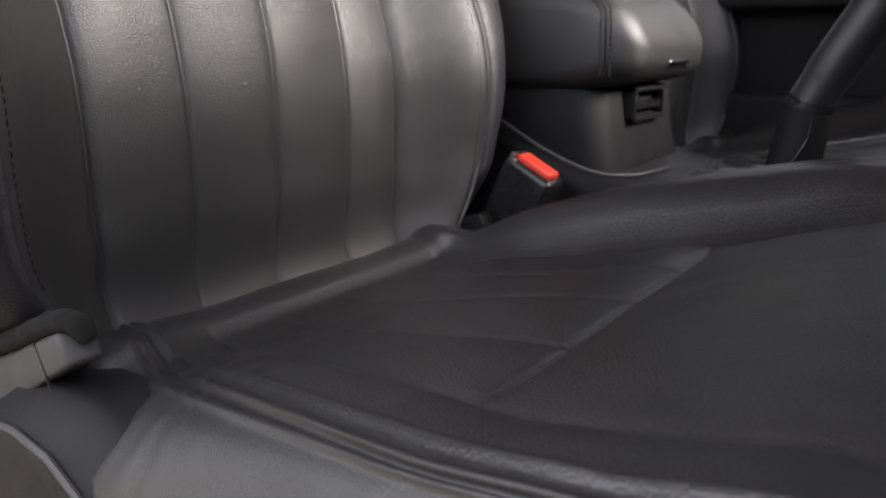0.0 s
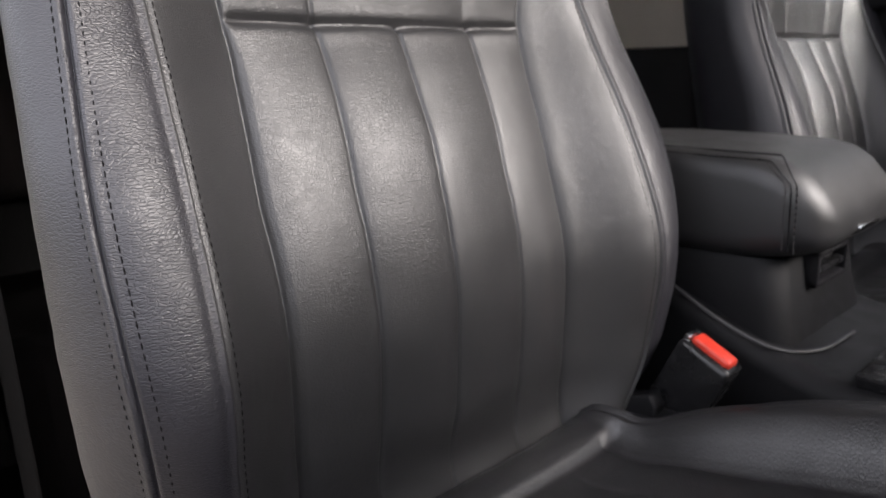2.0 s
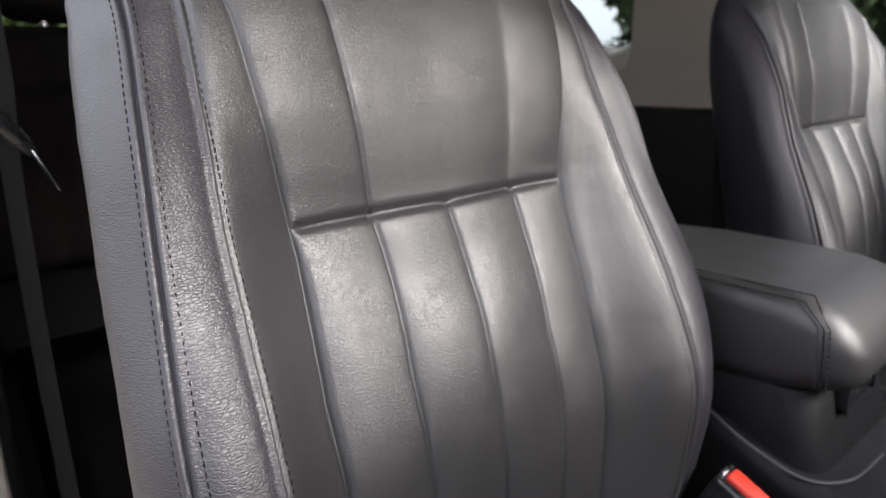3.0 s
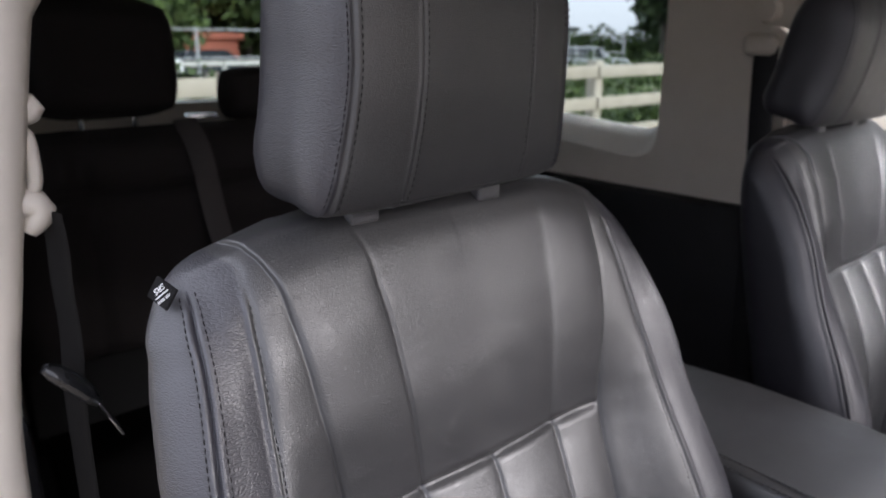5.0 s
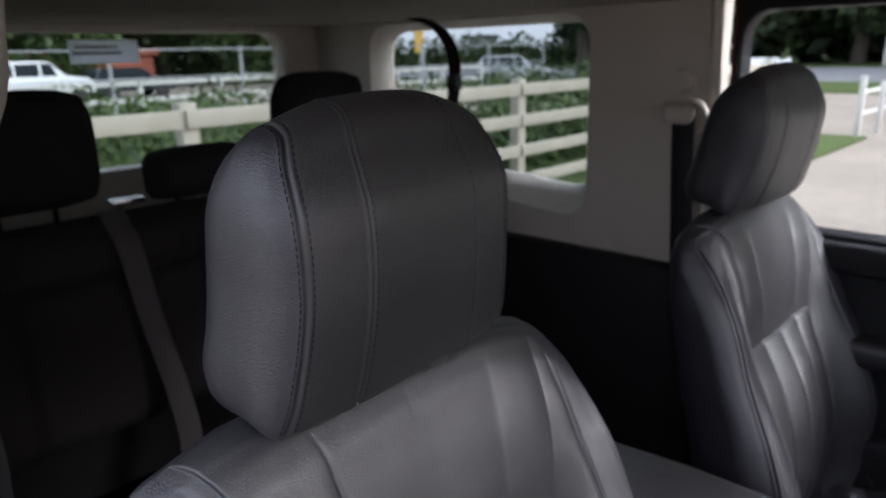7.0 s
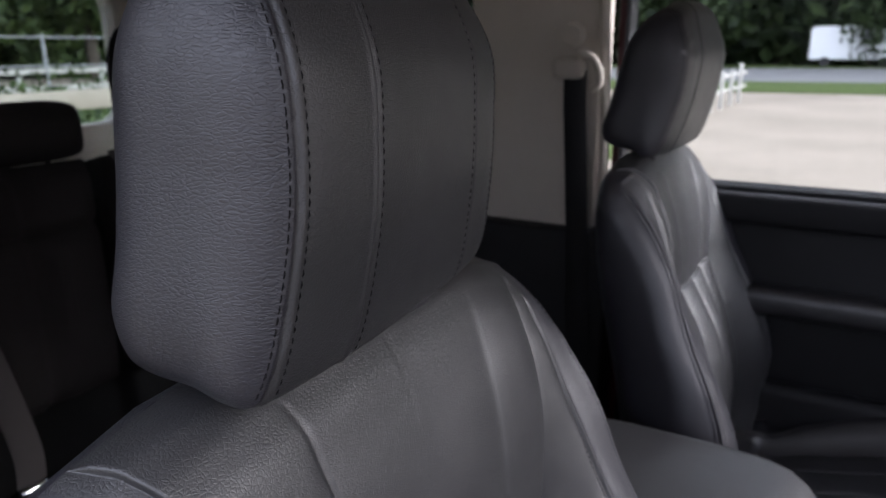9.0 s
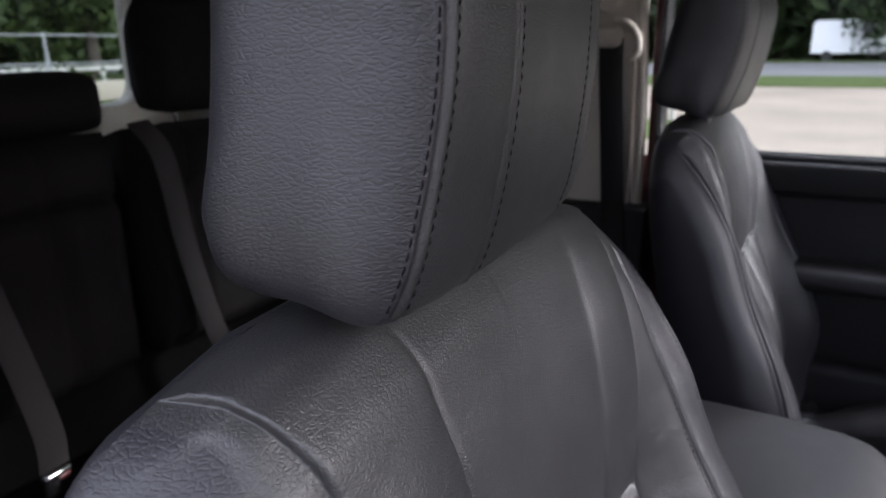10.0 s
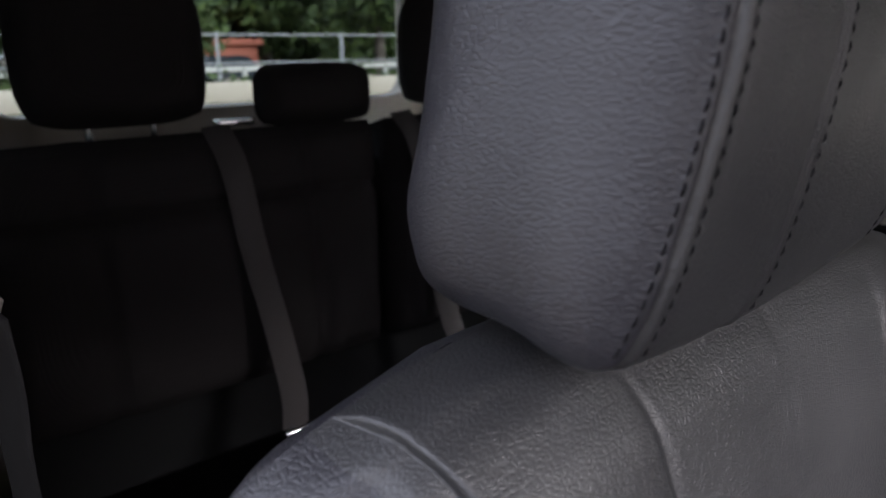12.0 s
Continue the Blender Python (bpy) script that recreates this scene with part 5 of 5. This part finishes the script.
def woods(name, label, path, height, deep, count, size, mat, seed):
    """A belt of far woodland: overlapping lumps of foliage along a path."""
    rng = random.Random(seed)
    w = thing(name, label, "trees", kind="stuff")
    pts = curve_points([(*p, 0) for p in path], 70)
    cs, rs = [], []
    for p in pts:
        for k in range(5):
            r = rng.uniform(0.9, 1.8) * deep * 0.4
            cs.append((p[0] + rng.uniform(-deep, deep) * 0.6, p[1] + rng.uniform(-deep, deep) * 0.6, rng.uniform(0.05, 0.9) * height * rng.uniform(0.75, 1.05)))
            rs.append(r)
    v, f = leaf_cloud(cs, rs, count, size, rng)
    part_mesh("leaves", mesh_from("leaves", v, f, mat, False), w)


woods("woodland", "dense green woodland behind the parked cars", [(-50, -30), (-52, -10), (-50, 8), (-52, 22), (-46, 31)], 13, 5, 26000, 0.42, LEAVES, 3)
woods("woodland", "dark dense woodland beyond the road", [(-36, 66), (-20, 68), (-6, 67), (5, 65), (16, 63), (32, 61), (60, 54)], 44, 8, 90000, 1.1, LEAVES_DARK, 4)

woods("bushes", "low green bushes behind the fence", [(-60, 30), (-54, 44), (-46, 58), (-38, 66)], 2.6, 2.4, 9000, 0.30, LEAVES, 9)
rng = random.Random(7)
hedge = thing("hedge", "low green hedge and weeds behind the fence", "hedge", kind="stuff")
cs = [(-5.6 + rng.uniform(-0.3, 0.5), y, rng.uniform(0.15, 0.6)) for y in np.linspace(-6, 14, 60)] + [(rng.uniform(-15, -6.5), rng.uniform(-7, 22), rng.uniform(0.15, 0.75)) for k in range(190)]
v, f = leaf_cloud(cs, [rng.uniform(0.25, 0.5) + (0.3 if c[0] < -6.3 else 0) for c in cs], 30000, 0.075, rng)
part_mesh("leaves", mesh_from("leaves", v, f, LEAVES, False), hedge)


def rail_fence(x, y0, y1, step, height, rails, mat, label, size=0.11, top=0.06, gap=0.0):
    fence = thing("fence", label, "fence", group="fences")
    y = y0
    while y <= y1:
        part("post", boxes(((x - size / 2, y - size / 2, 0), (x + size / 2, y + size / 2, height)), bevel=0.012), mat, fence)
        if y + step <= y1 + 0.01:
            for k in range(rails):
                z = height - top - k * (gap or (height - 0.25) / max(rails - 1, 1))
                part("rail", boxes(((x + size / 2 + 0.002, y - step * 0.02, z - 0.065), (x + size / 2 + 0.037, y + step * 0.96, z + 0.065)), bevel=0.006), mat, fence)
        y += step
    return fence


rail_fence(-4.45, -4.2, 13.4, 1.95, 1.38, 4, CREAM_PAINT, "weathered white post and rail fence", 0.13, 0.115, 0.335)
rail_fence(-19.0, -14.0, 24.0, 2.4, 1.15, 3, WHITE_PAINT, "white rail fence further off")

for k in range(7):
    p = thing("bollard", "white post of a low railing by the verge", "post", (-2.85 + 0.045 * k, 13.4 + 1.3 * k, 0), "white posts")
    part("post", boxes(((-0.045, -0.045, 0), (0.045, 0.045, 1.10 if k % 3 == 0 else 0.95)), bevel=0.01), WHITE_PAINT, p)
    for z in (0.40, 0.78):
        part("rail", boxes(((-0.02, 0.062, z), (0.02, 1.235, z + 0.07)), bevel=0.005), WHITE_PAINT, p)


def car(name, label, at, turn, long, wide, high, mat, van=False):
    c = thing(name, label, "car" if not van else "van", at, "parked vehicles")
    c.rotation_euler = (0, 0, radians(turn))
    side = [(-0.5, 0.18), (-0.5, 0.52), (-0.485, 0.60), (-0.44, 0.92), (-0.40, 0.985), (0.02, 1.0), (0.10, 0.97), (0.24, 0.62), (0.44, 0.54), (0.495, 0.42), (0.5, 0.18)] if not van else [(-0.5, 0.15), (-0.5, 0.9), (-0.47, 0.99), (-0.05, 1.0), (0.20, 0.97), (0.30, 0.88), (0.38, 0.56), (0.475, 0.48), (0.5, 0.36), (0.5, 0.15)]
    rows = []
    for y, s in ((-0.5, 0.94), (-0.46, 0.99), (-0.2, 1.0), (0.2, 1.0), (0.46, 0.99), (0.5, 0.94)):
        rows.append([(a * long * s, y * wide * (1 - 0.14 * max(0, b - 0.55)), 0.12 + b * (high - 0.12) * (0.985 + 0.015 * s)) for a, b in side])
    part("body", lofted(rows), mat, c)
    spans = ((-0.42, -0.22), (-0.20, 0.0), (0.02, 0.15)) if not van else ((0.06, 0.20), (0.215, 0.30))
    for s in (-1, 1):
        for a, b in spans:
            bm = bmesh.new()
            z0, z1 = (0.62, 0.93)
            ring = [(a, z0), (b, z0), (b - (0.045 if b > 0.1 else 0.0), z1), (a + (0.01 if a < -0.4 else 0), z1)]
            lean = [0.5 * (1 - 0.14 * max(0, z - 0.55)) + 0.0025 for _, z in ring]
            o = [bm.verts.new((p[0] * long, s * wide * w, 0.12 + p[1] * (high - 0.12))) for p, w in zip(ring, lean)]
            i = [bm.verts.new((p[0] * long, s * wide * (w - 0.02), 0.12 + p[1] * (high - 0.12))) for p, w in zip(ring, lean)]
            bm.faces.new(o), bm.faces.new(i[::-1])
            for k in range(4):
                bm.faces.new((o[k], o[(k + 1) % 4], i[(k + 1) % 4], i[k]))
            bmesh.ops.recalc_face_normals(bm, faces=bm.faces)
            part("side_window", bm, DARK_GLASS, c, smooth=False)
        for a in (-0.31, 0.32):
            bm = bmesh.new()
            bmesh.ops.create_cone(bm, cap_ends=True, segments=24, radius1=0.34, radius2=0.34, depth=0.22, matrix=Matrix.Translation((a * long, s * (wide * 0.5 - 0.10), 0.34)) @ Matrix.Rotation(radians(90), 4, "X"))
            part("wheel", bm, TYRE, c)
    return c


car("parked_car", "white estate car parked beyond the fences", (-33.5, 9.2, 0), 95, 4.7, 1.8, 1.78, WHITE_CAR)
car("parked_car", "dark hatchback parked beyond the fences", (-33.8, 13.4, 0), 95, 4.0, 1.75, 1.40, DARK_GLASS)
car("parked_car", "silver hatchback parked beyond the near fence", (-23.2, 29.6, 0), 38, 3.9, 1.7, 1.48, SILVER_CAR)
car("parked_van", "white van parked on the far road", (0.1, 57.0, 0.10), 0, 5.6, 1.95, 2.75, WHITE_CAR, True)

shed = thing("shed", "low red-roofed building behind the parked cars", "building", (-46, 15.4, 0))
BRICK = painted("red_brick", (0.28, 0.08, 0.05), (0.40, 0.14, 0.09), 0.85)
part("wall", boxes(((-2, -4, 0), (2, 4, 2.0)), bevel=0.03), BRICK, shed)
part("roof", boxes(((-2.3, -4.3, 2.0), (2.3, 4.3, 2.4)), bevel=0.05), BRICK, shed)
PALE_WALL = painted("pale_grey_plaster", (0.30, 0.31, 0.32), (0.40, 0.41, 0.42), 0.8)
house = thing("house", "small grey building beyond the fences", "building", (-51.4, 60.3, 0))
part("wall", boxes(((-1.2, -1.0, 0), (1.2, 1.0, 3.1)), bevel=0.04), PALE_WALL, house)
part("roof", boxes(((-1.35, -1.15, 3.1), (1.35, 1.15, 3.5)), bevel=0.08), ASPHALT, house)
YELLOW = painted("yellow_paint", (0.75, 0.42, 0.02), (0.85, 0.5, 0.04), 0.5)
board = thing("yellow_sign", "yellow sign board on a tall post", "sign", (-31.7, 30.9, 0))
part("board", boxes(((-0.05, -0.36, 1.75), (0.05, 0.36, 3.1)), bevel=0.02), YELLOW, board)
part("post", tube(bmesh.new(), [(0.10, 0, 0), (0.10, 0, 3.0)], 0.06, 10, 1, (1, 0, 0)), WHITE_PAINT, board)
for x, y in ((-11.4, 56), (4, 58)):
    pole = thing("lamp_post", "pale grey street lamp post beyond the road", "lamp post", (x, y, 0), "lamp posts")
    part("pole", tube(bmesh.new(), [(0, 0, 0), (0, 0, 4), (0, 0, 8)], [0.12, 0.10, 0.07], 12, 1, (1, 0, 0)), WHITE_PAINT, pole)
    part("arm", tube(bmesh.new(), [(0, 0, 7.9), (0, -0.6, 8.2), (0, -1.2, 8.25)], 0.05, 8, 1, (1, 0, 0)), WHITE_PAINT, pole)

sticker = thing("sticker", "pale notice stuck on the tailgate glass", "sticker", (-1.626, 0.063, 1.698))
paper = Nodes("translucent_paper", 0.7)
paper.bsdf.inputs["Transmission Weight"].default_value = 0.75
paper.colour(paper.noise(30, 3), (0.70, 0.73, 0.78), (0.80, 0.82, 0.86))
sheet = part("sheet", boxes(((-0.0006, -0.09, -0.030), (0.0006, 0.09, 0.030)), bevel=0.0003), paper.mat, sticker)
for z, half in ((0.012, 0.055), (-0.004, 0.062)):
    part("print_bar", boxes(((0.0010, -half - 0.02, z - 0.004), (0.0016, half - 0.02, z + 0.004)), bevel=0.0001), PALE_WALL, sheet)
notice = thing("notice_board", "low white board on short legs beside the verge", "sign", (-8.1, 24.0, 0))
part("board", boxes(((-0.65, -0.03, 0.45), (0.65, 0.03, 1.25)), bevel=0.01), WHITE_CAR, notice)
for x in (-0.5, 0.5):
    part("leg", boxes(((x - 0.04, -0.025, 0), (x + 0.04, 0.025, 0.449)), bevel=0.006), WHITE_PAINT, notice)
wire = thing("fence", "thin grey wire fence with slim posts", "fence", group="fences")
for k in range(9):
    part("post", tube(bmesh.new(), [(-15.0, -4.0 + 3.1 * k, 0), (-15.0, -4.0 + 3.1 * k, 1.95)], 0.035, 8, 1, (1, 0, 0)), PALE_WALL, wire)
for z in (1.3, 1.9):
    part("rail", tube(bmesh.new(), [(-14.96, -4.0, z), (-14.96, 20.8, z)], 0.018, 6, 1, (0, 0, 1)), PALE_WALL, wire)
